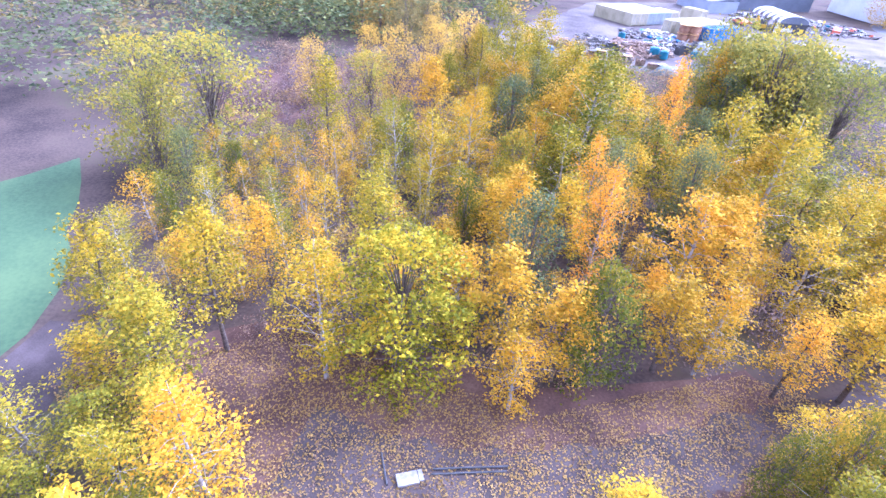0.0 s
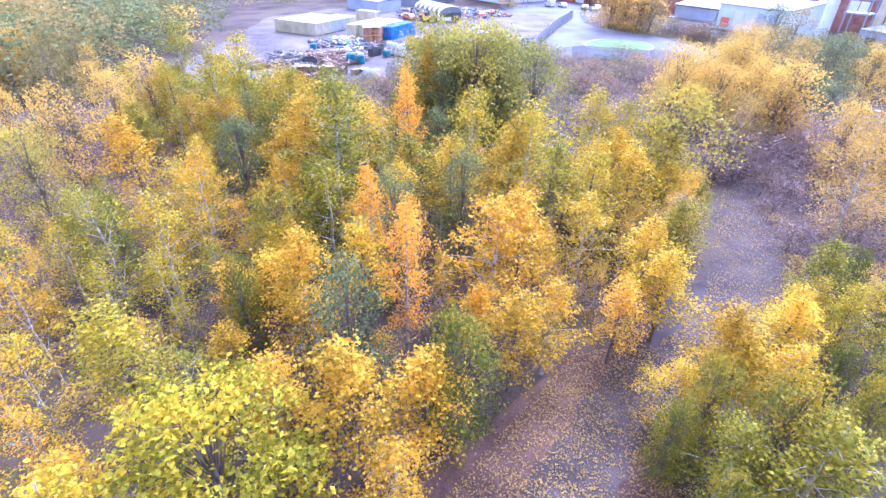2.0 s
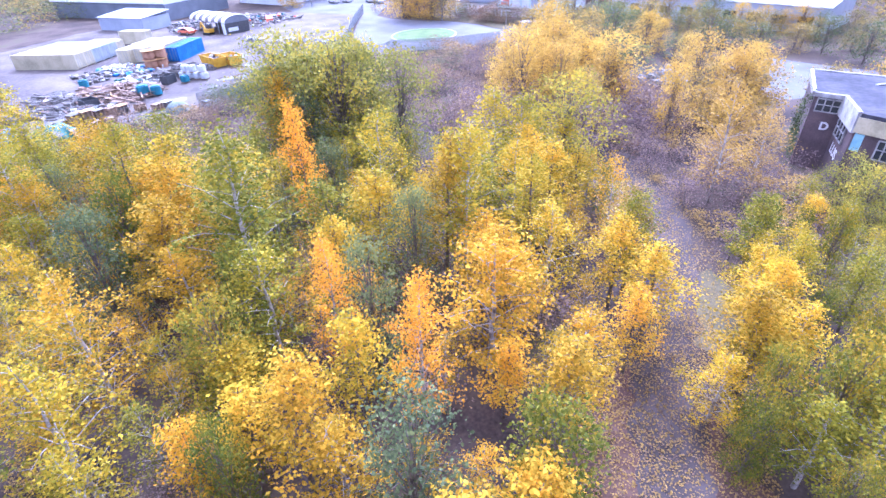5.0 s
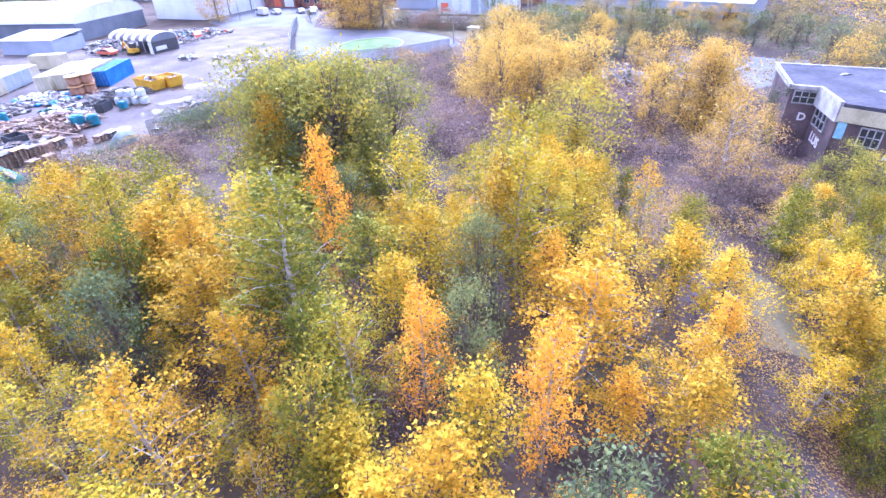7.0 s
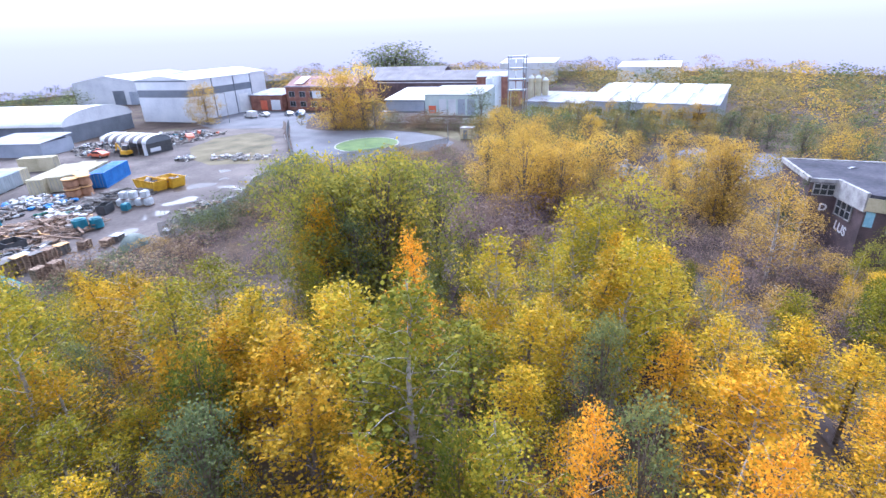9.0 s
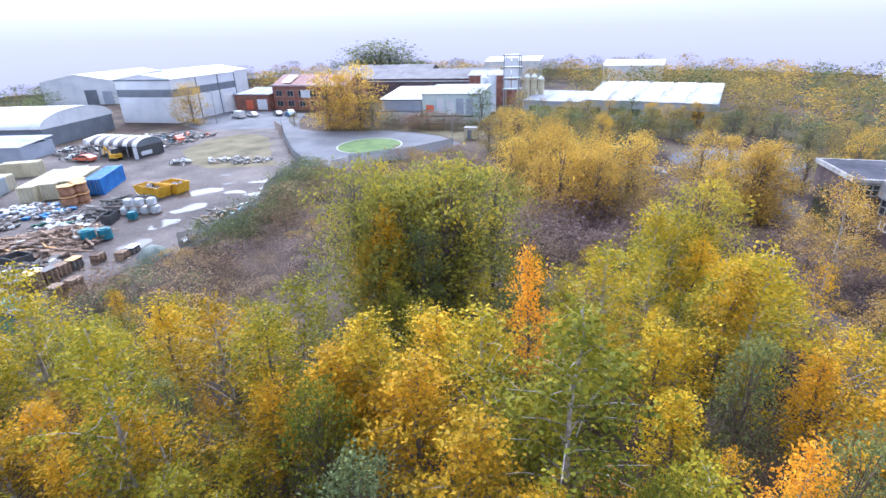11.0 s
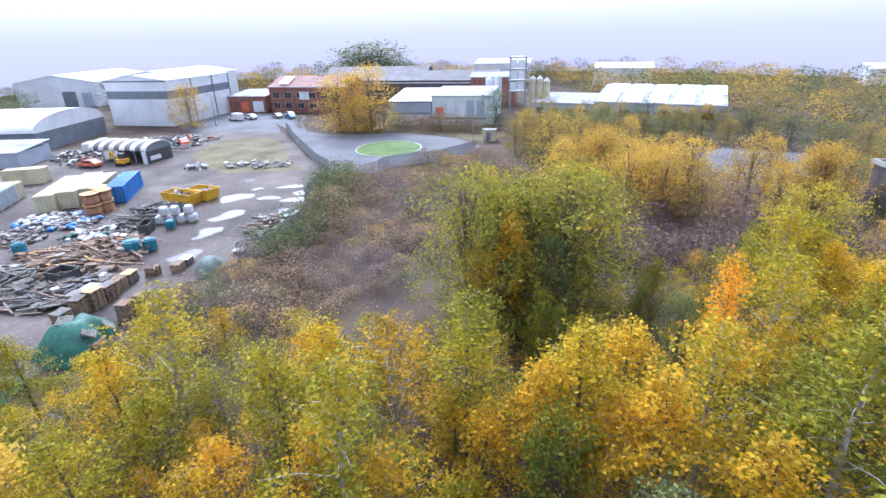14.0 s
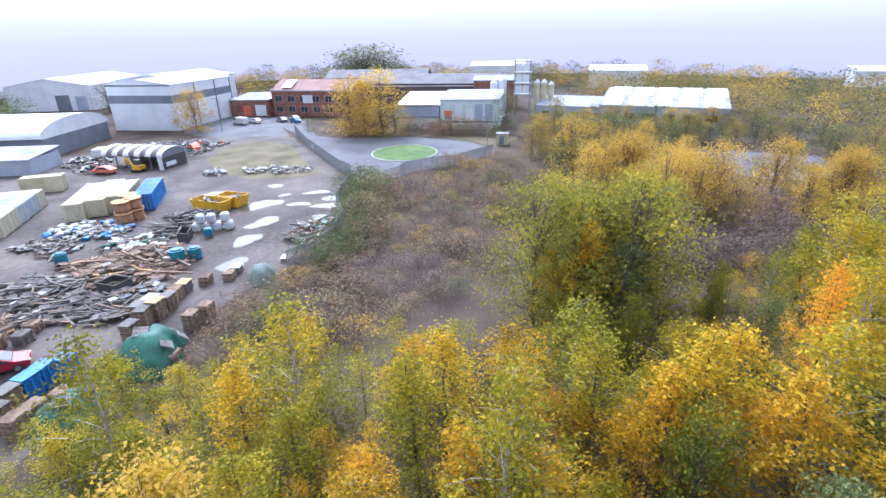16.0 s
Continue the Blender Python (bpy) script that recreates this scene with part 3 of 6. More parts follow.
r = shed("distant_shed", (232, -40), -95, 16, 12, 6, 1.5, WHITE_CLAD, WHITE_SHEET, "distant shed with white roof", ridge="mono")


def tower():
    r = root("works_tower", pose(136, 80.6, 0, 0, 0, -84), "white-panelled steel tower of the works", "tower")
    for x in (0, 4.4):
        for y in (0, 3.6):
            part("post", boxes((x, y, 0, x + 0.3, y + 0.3, 15.8)), STEEL, r)
    for z in (6.2, 9.2, 12.2, 15.4):
        part("platform", boxes((-0.2, -0.2, z, 4.9, 4.1, z + 0.3)), STEEL, r)
    for z in (6.7, 9.7, 12.7):
        for x in (0.4, 2.45):
            part("panel", boxes((x, -0.05, z, x + 1.8, 0.05, z + 2.2)), WHITE_CLAD, r, "white panel")
    for x, y, h, rr in ((-3.4, 1.0, 10.4, 1.2), (-6.0, 2.0, 9.6, 1.1), (6.6, 1.6, 9.6, 0.9), (8.6, 1.8, 9.6, 0.9), (10.6, 2.2, 9.0, 0.9)):
        s = root("silo", r.matrix_basis @ Matrix.Translation((x, y, 0)), "cream steel storage silo beside the tower", "silo", "silos")
        part("shell", cylinder(rr, rr, h, pose(0, 0, h / 2), 20), CREAM if x > 0 else WHITE_CLAD, s)
        part("cap", cylinder(rr + 0.05, 0.2, 0.9, pose(0, 0, h + 0.45), 20), WHITE_CLAD, s)


tower()


def arched(name, corner, angle, w, length, eave, rise, stripes, label, wall_mat, open_front=False):
    """A barrel-roofed barn: the arch stands across x, the length runs along y."""
    r = root(name, pose(corner[0], corner[1], 0, 0, 0, angle), label, "barn")
    arc = [(w / 2 - w / 2 * 1.03 * math.cos(a), eave + rise * math.sin(a)) for a in np.linspace(0, math.pi, 19)]
    outer = [(u + (u - w / 2) * 0.012, v + 0.12) for u, v in arc]
    n = stripes
    step = length / n
    for k in range(n):
        mat = WHITE_SHEET if (stripes == 1 or k % 2 == 0) else DARK_ROOF
        part("roof_sheet", prism(arc + outer[::-1], "y", k * step, (k + 1) * step), mat, r)
    end = [(0.05, eave - 0.1)] + [(u * 0.99 + 0.005 * w, v - 0.02) for u, v in arc] + [(w - 0.05, eave - 0.1)]
    part("gable", prism(end, "y", 0.1, 0.25), wall_mat[0], r)
    part("gable", prism(end, "y", length - 0.25, length - 0.1), wall_mat[0], r)
    part("end_wall", boxes((0, 0.1, 0, w, 0.3, eave - 0.1)), wall_mat[1], r)
    part("side_wall", boxes((w - 0.2, 0.3, 0, w, length - 0.3, eave - 0.05)), wall_mat[1], r)
    if not open_front:
        part("side_wall", boxes((0, 0.3, 0, 0.2, length - 0.3, eave - 0.05)), wall_mat[1], r)
    for k in range(6):
        part("post", boxes((0.02, 0.4 + k * (length - 1) / 5, 0, 0.2, 0.6 + k * (length - 1) / 5, eave)), STEEL, r)
    return r


arched("arched_barn", (62.3, 169.5), 20, 25, 42, 4.2, 3.4, 1, "barrel-roofed white barn with open dark end", (WHITE_CLAD, GREY_CLAD))
sh = arched("arched_shelter", (59.4, 135.4), 4, 6.4, 14, 2.5, 1.4, 11, "small arched shelter with striped white sheets", (GREY_CLAD, DARK_STEEL), True)
part("white_board", boxes((0.6, -0.1, 0.6, 3.2, 0.08, 1.4)), WHITE_CLAD, sh, "white board")
part("door_post", boxes((-0.35, 0.2, 0, -0.05, 1.0, 2.4)), WHITE_CLAD, sh, "white upright panel")
lean = root("lean_to", pose(50.5, 158, 0, 0, 0, 20), "grey lean-to shed beside the barn", "shed")
part("wall", boxes((0, 0, 0, 9, 0.25, 3.0), (0, 0.25, 0, 0.25, 14, 3.0), (8.75, 0.25, 0, 9, 14, 3.0)), MID_CLAD, lean)
part("roof", prism([(-0.3, 2.9), (9.3, 3.8), (9.3, 3.95), (-0.3, 3.05)], "y", -0.3, 14.3), GREY_ROOF, lean)

# ---------- abandoned flat-roofed house ----------
HOUSE = [(57.0, 21.0), (48.7, 19.7), (48.7, 17.4), (44.3, 16.1), (43.4, 12.6), (42.6, 1.0), (58.5, -1.0)]


def solid(ring, z0, z1, grow=0.0):
    cx, cy = sum(p[0] for p in ring) / len(ring), sum(p[1] for p in ring) / len(ring)
    bm = bmesh.new()
    pts = [(x + (x - cx) * grow, y + (y - cy) * grow) for x, y in ring]
    lo = [bm.verts.new((x, y, z0)) for x, y in pts]
    hi = [bm.verts.new((x, y, z1)) for x, y in pts]
    bm.faces.new(lo), bm.faces.new(hi)
    for i in range(len(lo)):
        j = (i + 1) % len(lo)
        bm.faces.new((lo[i], lo[j], hi[j], hi[i]))
    bmesh.ops.recalc_face_normals(bm, faces=bm.faces)
    return bm


def ruin():
    r = root("abandoned_house", Matrix.Identity(4), "abandoned dark-brick house with flat felt roof and graffiti", "house")
    z = ground_z(48, 15)
    part("wall", solid(HOUSE, z - 0.2, 7.2), DARK_BRICK, r)
    part("roof", solid(HOUSE, 7.2, 7.5, 0.03), FELT, r)
    for (ax, ay), (bx, by), name, mat, z0, z1, a, b in (
            (HOUSE[1], HOUSE[2], "fascia", PEELING, 7.2, 7.58, -0.05, 1.02), (HOUSE[0], HOUSE[1], "fascia", PEELING, 7.15, 7.62, -0.03, 1.0), (HOUSE[2], HOUSE[3], "fascia", PEELING, 5.9, 7.62, 0.0, 1.04),
            (HOUSE[3], HOUSE[4], "fascia", CREAM, 6.0, 7.2, 0.0, 1.0), (HOUSE[4], HOUSE[5], "fascia", CREAM, 6.0, 7.2, 0.0, 1.0), (HOUSE[1], HOUSE[2], "window", PEELING, 5.9, 7.1, 0.12, 0.92),
            (HOUSE[2], HOUSE[3], "window", PEELING, 4.3, 5.9, 0.1, 0.66), (HOUSE[3], HOUSE[4], "window", PEELING, 4.2, 5.8, 0.5, 0.94), (HOUSE[4], HOUSE[5], "window", PEELING, 4.2, 5.8, 0.16, 0.34),
            (HOUSE[4], HOUSE[5], "window", PEELING, 4.2, 5.8, 0.5, 0.68), (HOUSE[6], HOUSE[0], "fascia", PEELING, 7.3, 7.62, 0.0, 1.0)):
        length = math.hypot(bx - ax, by - ay)
        ang = math.degrees(math.atan2(by - ay, bx - ax))
        m = pose(ax, ay, 0, 0, 0, ang)
        s0, s1 = a * length, b * length
        y0, y1 = -0.14, 0.0
        if name == "fascia":
            bm = boxes((s0, y0 - 0.12, z0, s1, y1 + 0.02, z1))
            bm.transform(m)
            part("fascia", bm, mat, r, "peeling painted fascia board")
        else:
            f = 0.1
            bars = [(s0, y0, z0, s1, y1, z0 + f), (s0, y0, z1 - f, s1, y1, z1)]
            n = 3 if s1 - s0 < 3 else 4
            bars += [(s0 + (s1 - s0 - f) * k / n, y0, z0 + f, s0 + (s1 - s0 - f) * k / n + f, y1, z1 - f) for k in range(n + 1)]
            bars.append((s0 + f, y0 + 0.02, (z0 + z1) / 2, s1 - f, y1, (z0 + z1) / 2 + 0.07))
            bm = boxes(*bars)
            bm.transform(m)
            w = part("window", bm, mat, r, "broken window with pale frame")
            bm = boxes((s0 + f, y0 + 0.08, z0 + f, s1 - f, y1 - 0.005, z1 - f))
            bm.transform(m)
            part("pane", bm, GLASS, w, "dark empty pane")
    # sprayed letters and a painted patch
    def sprayed(body, ax, ay, bx, by, s, zz, size, turn=0.0):
        cu = bpy.data.curves.new("graffiti", "FONT")
        cu.body, cu.size, cu.extrude, cu.offset = body, size, 0.012, 0.03
        cu.materials.append(GRAFFITI)
        ob = new("graffiti", cu)
        ob.parent = r
        ang = math.degrees(math.atan2(by - ay, bx - ax))
        ob.matrix_basis = pose(ax, ay, 0, 0, 0, ang) @ Matrix.Translation((s, -0.03, zz)) @ pose(0, 0, 0, 90, 0, 0) @ pose(0, 0, 0, 0, 0, turn)
        ob["label"] = "white sprayed letters"
    sprayed("LUS", *HOUSE[2], *HOUSE[3], 0.9, 3.0, 1.2, -6)
    m = pose(*HOUSE[3], 0, 0, 0, math.degrees(math.atan2(HOUSE[4][1] - HOUSE[3][1], HOUSE[4][0] - HOUSE[3][0])))
    bm = boxes((0.15, -0.03, 4.5, 0.8, 0.0, 5.9))
    bm.transform(m)
    part("painted_patch", bm, CYAN_SPRAY, r, "pale blue spray paint")
    m = pose(*HOUSE[4], 0, 0, 0, math.degrees(math.atan2(HOUSE[5][1] - HOUSE[4][1], HOUSE[5][0] - HOUSE[4][0])))
    for k in range(4):
        bm = boxes((0.3 + 0.1 * k, -0.03, 3.4 + 0.6 * k, 1.0 + 0.1 * k, 0.0, 3.75 + 0.6 * k))
        bm.transform(m)
        part("graffiti_bar", bm, GRAFFITI, r, "white spray bars")
    sprayed("D", *HOUSE[1], *HOUSE[2], 1.1, 4.4, 0.95)
    # rubbish on the roof
    rng = random.Random(4)
    for k in range(7):
        x, y = rng.uniform(47, 55), rng.uniform(8, 17)
        bm = boxes((-0.5, -0.12, 0, 0.5, 0.12, 0.06))
        bm.transform(pose(x, y, 7.5, 0, 0, rng.uniform(0, 180)))
        part("loose_felt", bm, FRAME if k % 2 else FELT, r)


ruin()

# ---------- trees ----------
def tube(points, radii, sides=6):
    """Vertices and faces of a tapered limb along points."""
    verts, faces = [], []
    for k, (p, r) in enumerate(zip(points, radii)):
        d = Vector(points[min(k + 1, len(points) - 1)]) - Vector(points[max(k - 1, 0)])
        d.normalize()
        u = d.orthogonal().normalized()
        v = d.cross(u)
        for i in range(sides):
            t = i / sides * math.tau
            verts.append(Vector(p) + (u * math.cos(t) + v * math.sin(t)) * r)
    for k in range(len(points) - 1):
        for i in range(sides):
            j = (i + 1) % sides
            faces.append((k * sides + i, k * sides + j, (k + 1) * sides + j, (k + 1) * sides + i))
    return verts, faces


def limbs_mesh(name, limbs, mat):
    verts, faces = [], []
    for pts, radii, sides in limbs:
        v, f = tube(pts, radii, sides)
        o = len(verts)
        verts += v
        faces += [tuple(i + o for i in q) for q in f]
    me = bpy.data.meshes.new(name)
    me.from_pydata([tuple(v) for v in verts], [], faces)
    me.polygons.foreach_set("use_smooth", [True] * len(faces))
    me.materials.append(mat)
    return me


def leaves_mesh(name, centres, sizes, rs, mat, up=0.5, droop=0.0, corner=4):
    """One mesh of many small pointed leaves at the centres: bent diamonds, or plain wedges of three corners."""
    n = len(centres)
    normal = rs.normal(size=(n, 3)) + (0, 0, up)
    normal /= np.linalg.norm(normal, axis=1)[:, None]
    axis = rs.normal(size=(n, 3)) - (0, 0, droop)
    axis -= normal * np.sum(axis * normal, axis=1)[:, None]
    axis /= np.linalg.norm(axis, axis=1)[:, None] + 1e-9
    side = np.cross(normal, axis)
    length, width = sizes[:, None], (sizes * rs.uniform(0.5, 0.75, n))[:, None]
    bend = normal * length * 0.12
    corners = np.stack([centres - axis * length * 0.5, centres + side * width * 0.5 + bend, centres + axis * length * 0.5, centres - side * width * 0.5 + bend], axis=1)
    if corner == 3:
        corners = np.stack([centres - axis * length * 0.5 + side * width * 0.5, centres - axis * length * 0.5 - side * width * 0.5, centres + axis * length * 0.5], axis=1)
    me = bpy.data.meshes.new(name)
    me.vertices.add(n * corner)
    me.vertices.foreach_set("co", corners.reshape(-1).astype(np.float32))
    me.loops.add(n * corner)
    me.loops.foreach_set("vertex_index", np.arange(n * corner, dtype=np.int32))
    me.polygons.add(n)
    me.polygons.foreach_set("loop_start", np.arange(0, n * corner, corner, dtype=np.int32))
    me.materials.append(mat)
    me.update(calc_edges=True)
    return me


def birch_shape(seed, count, size, radius=1.7, low=0.16, sigma=0.26):
    """A 12 m birch: a leaning stem, rising branches that droop at the tip, leaves hung along them."""
    rs = np.random.RandomState(seed)
    h = 12.0
    lean = rs.uniform(-0.35, 0.35, 2)
    wob = rs.uniform(-0.12, 0.12, (9, 2))
    stem = [(lean[0] * t * t + wob[i][0] * t, lean[1] * t * t + wob[i][1] * t, h * t) for i, t in enumerate(np.linspace(0, 0.99, 9))]
    limbs = [(stem, [0.13 * (1 - t) + 0.012 for t in np.linspace(0, 1, 9)], 6)]
    centres, turn = [], rs.uniform(0, 6.28)
    for b in range(36):
        t = low + (0.96 - low) * (b + rs.uniform(0, 1)) / 36
        k = min(int(t * 8 / 0.99), 7)
        f = t * 8 / 0.99 - k
        base = np.array(stem[k]) * (1 - f) + np.array(stem[k + 1]) * f
        turn += 2.4 + rs.uniform(-0.5, 0.5)
        reach = radius * min(1.0, (1 - t) * 1.9 + 0.10, 0.45 + t * 1.6) * rs.uniform(0.55, 1.25)
        rise = rs.uniform(0.5, 1.0) * (0.75 + 0.5 * t)
        d = np.array([math.cos(turn), math.sin(turn), 0])
        mid = base + d * reach * 0.55 + (0, 0, reach * rise * 0.7)
        tip = base + d * reach + (0, 0, reach * rise * 0.95)
        limbs.append(([tuple(base), tuple(mid), tuple(tip)], [0.035 * (1.1 - t) + 0.008, 0.018, 0.006], 3))
        for _ in range(5):
            s = rs.uniform(0.3, 1.08)
            p = base + (mid - base) * min(s * 2, 1) + (tip - mid) * max(s * 2 - 1, 0)
            centres.append((*(p + rs.normal(size=3) * 0.16), 1 if t < 0.85 else 0.6))
    for _ in range(10):
        z = rs.uniform(0.9, 1.0)
        centres.append((stem[-1][0] + rs.normal() * 0.12, stem[-1][1] + rs.normal() * 0.12, h * z, 0.4))
    centres = np.array(centres)
    weight = centres[:, 3] / centres[:, 3].sum()
    pick = rs.choice(len(centres), count, p=weight)
    spread = rs.normal(size=(count, 3)) * sigma
    spread[:, 2] -= np.abs(rs.normal(size=count)) * 0.22
    return limbs, centres[pick, :3] + spread, size * rs.uniform(0.65, 1.35, count), rs


def round_shape(seed, count, size, h=10.0, radius=3.0, low=0.12, sigma=0.42, clumps=90):
    """A broad tree or bush: forking limbs and clumps of leaves over an uneven dome."""
    rs = np.random.RandomState(seed)
    stem = [(0, 0, 0), (rs.normal() * 0.1, rs.normal() * 0.1, h * 0.3), (rs.normal() * 0.2, rs.normal() * 0.2, h * 0.6), (rs.normal() * 0.25, rs.normal() * 0.25, h * 0.88)]
    limbs = [(stem, [0.013 * h, 0.010 * h, 0.006 * h, 0.002 * h], 6)]
    centres = []
    for _ in range(clumps):
        t = rs.uniform(low, 1.0)
        ring = radius * math.sqrt(max(1 - ((t - 0.42) / 0.6) ** 2, 0.03)) * rs.uniform(0.3, 1.1)
        a = rs.uniform(0, 6.283)
        c = np.array([math.cos(a) * ring, math.sin(a) * ring, h * (low + (1 - low) * (t - low) / (1 - low))])
        centres.append(c)
        if rs.uniform() < 0.4:
            k = max(0.12, t - 0.25)
            limbs.append(([(0, 0, h * k * 0.8), tuple(c * (0.5, 0.5, 1) - (0, 0, h * 0.06)), tuple(c)], [0.004 * h, 0.0026 * h, 0.001 * h], 3))
    centres = np.array(centres)
    pick = rs.randint(0, len(centres), count)
    return limbs, centres[pick] + rs.normal(size=(count, 3)) * sigma * (1, 1, 0.75), size * rs.uniform(0.6, 1.4, count), rs


SHAPES = {}


def tree_source(kind, name, bark, leaf, shape, label, category, droop=0.6):
    limbs, centres, sizes, rs = shape
    r = root(name, Matrix.Identity(4), label, category)
    trunk = new("trunk", limbs_mesh("trunk", limbs, bark))
    crown = new("crown", leaves_mesh("crown", centres, sizes, rs, LEAF[leaf], droop=droop, corner=3 if "shrub" in kind or "far" in kind or "young" in kind else 4))
    trunk.parent = crown.parent = r
    SHAPES.setdefault(kind, []).append([r, False])



BIRCHES = [("yellow", "yellow birch tree with pale slender trunk"), ("gold", "golden-orange birch tree with thinning leaves"),
           ("orange", "orange-red autumn birch sapling"), ("olive", "olive-yellow birch tree still partly green")]
for i, (leaf, label) in enumerate(BIRCHES):
    for v in range(4 if leaf != "orange" else 2):
        n = 3500 if v != 1 else 3000
        tree_source(leaf, "birch_tree", BIRCH_BARK if v % 2 == 0 else BARK, leaf,
                    birch_shape(100 + i * 10 + v, n, 0.167, radius=(1.85, 1.6, 2.15, 1.7)[v], low=(0.16, 0.25, 0.12, 0.3)[v]), label, "birch tree")
    for v in range(2):
        tree_source("young_" + leaf, "birch_tree", BIRCH_BARK, leaf, birch_shape(150 + i * 10 + v, 1800, 0.195, radius=2.1, low=0.08, sigma=0.3), label, "birch tree")
for v in range(3):
    tree_source("green", "willow_tree", BARK, "green", round_shape(200 + v, 4000, 0.2, h=10, radius=2.6, low=0.03, sigma=0.42, clumps=150), "grey-green willow tree with dense leaves", "willow tree")
    tree_source("fresh", "maple_tree", BARK, "fresh", round_shape(210 + v, 4200, 0.26, h=10, radius=3.2, low=0.03, sigma=0.42, clumps=180), "yellow-green maple tree with broad leafy crown", "maple tree", 0.2)
    tree_source("maple", "maple_tree", BARK, "maple", round_shape(215 + v, 9000, 0.19, h=10, radius=3.25, low=0.03, sigma=0.3, clumps=210), "large yellow-green maple tree with full rounded crown", "maple tree", 0.2) if v == 0 else None
    tree_source("dome", "goat_willow", BARK, "dome", round_shape(290 + v, 4600, 0.21, h=10, radius=3.4, low=0.03, sigma=0.46, clumps=160), "broad olive-yellow willow tree with domed crown", "willow tree")
    tree_source("tan", "birch_tree", BIRCH_BARK, "bare_tan", birch_shape(190 + v, 3000, 0.16, radius=2.4, low=0.2, sigma=0.34), "thin brown-leaved birch with white trunk", "birch tree")
    tree_source("shrub", "understory_shrub", BARK, "tan", round_shape(220 + v, 560, 0.17, h=3, radius=1.2, low=0.05, sigma=0.26, clumps=40), "thin tan-leaved shrub under the birches", "shrub")
    tree_source("dark_shrub", "bramble_bush", BARK, "brown", round_shape(230 + v, 620, 0.13, h=2.4, radius=1.5, low=0.02, sigma=0.28, clumps=50), "brown bramble scrub with withered leaves", "bramble")
    tree_source("green_shrub", "bramble_bush", BARK, "green", round_shape(240 + v, 620, 0.12, h=2.4, radius=1.5, low=0.02, sigma=0.28, clumps=50), "dark green bramble bush", "bramble")
    tree_source("bare_shrub", "thicket_bush", BARK, "bare", round_shape(250 + v, 720, 0.142, h=3.2, radius=1.7, low=0.02, sigma=0.34, clumps=60), "purple-brown nearly bare thicket bush", "thicket")
    tree_source("far_gold", "autumn_tree", BARK, "far_gold", round_shape(260 + v, 3400, 0.25, h=10, radius=3.4, low=0.05, sigma=0.5, clumps=130), "tan and gold autumn tree near the estate", "tree")
    tree_source("far_olive", "autumn_tree", BARK, "far_olive", round_shape(270 + v, 2000, 0.28, h=10, radius=3.4, low=0.04, sigma=0.55, clumps=110), "dull olive tree among misty woodland", "tree")
    tree_source("far_green", "autumn_tree", BARK, "green", round_shape(280 + v, 1800, 0.3, h=11, radius=3.8, low=0.03, sigma=0.6, clumps=110), "dark grey-green tree in the misty wood", "tree")
HEIGHT = {"dome": 10, "maple": 10, "tan": 12, "young_yellow": 12, "young_gold": 12, "young_orange": 12, "young_olive": 12, "yellow": 12, "gold": 12, "orange": 12, "olive": 12, "green": 10, "fresh": 10, "shrub": 3, "dark_shrub": 2.4, "green_shrub": 2.4, "bare_shrub": 3.2,
          "far_gold": 10, "far_olive": 10, "far_green": 11}
tree_rng = random.Random(11)


def plant(kind, x, y, top, width=1.0, group=""):
    """Sets a tree with its crown's top at the height top."""
    slot = SHAPES[kind][tree_rng.randrange(len(SHAPES[kind]))]
    z = ground_z(x, y) - 0.05
    s = (top - z) / HEIGHT[kind]
    w = width * (0.4 + 0.65 * s) * tree_rng.uniform(0.9, 1.12)
    m = pose(x, y, z, 0, 0, tree_rng.uniform(0, 360)) @ Matrix.Diagonal((w, w, s, 1))
    if slot[1]:
        ob = copy_thing(slot[0], m)
    else:
        ob, slot[1] = slot[0], True
        ob.matrix_basis = m
    if group:
        ob["group"] = group
    return ob

def grove(name, rows, label, category):
    """Many far trees that nobody could count, in one mesh: rows of kind, x, y, top, width."""
    blocks, mats, corner_mat = [], [], []
    for kind, x, y, top, width in rows:
        r = SHAPES[kind][tree_rng.randrange(len(SHAPES[kind]))][0]
        crown = next(c for c in r.children if c.name.startswith("crown")).data
        s = (top - ground_z(x, y)) / HEIGHT[kind]
        w = width * (0.4 + 0.65 * s) * tree_rng.uniform(0.9, 1.12)
        m = np.array(pose(x, y, ground_z(x, y), 0, 0, tree_rng.uniform(0, 360)) @ Matrix.Diagonal((w, w, s, 1)))
        co = np.empty(len(crown.vertices) * 3, dtype=np.float32)
        crown.vertices.foreach_get("co", co)
        keep = co.reshape(-1, 3, 3)[::5]
        centre = keep.mean(axis=1, keepdims=True)
        keep = (centre + (keep - centre) * 1.7).reshape(-1, 3)
        blocks.append(keep @ m[:3, :3].T + m[:3, 3])
        mat = crown.materials[0]
        if mat not in mats:
            mats.append(mat)
        corner_mat.append(np.full(len(keep) // 3, mats.index(mat), dtype=np.int32))
    co = np.concatenate(blocks)
    n = len(co) // 3
    me = bpy.data.meshes.new(name)
    me.vertices.add(n * 3)
    me.vertices.foreach_set("co", co.reshape(-1).astype(np.float32))
    me.loops.add(n * 3)
    me.loops.foreach_set("vertex_index", np.arange(n * 3, dtype=np.int32))
    me.polygons.add(n)
    me.polygons.foreach_set("loop_start", np.arange(0, n * 3, 3, dtype=np.int32))
    for mat in mats:
        me.materials.append(mat)
    me.polygons.foreach_set("material_index", np.concatenate(corner_mat))
    me.update(calc_edges=True)
    return tagged(new(name, me), label, category, kind="stuff")


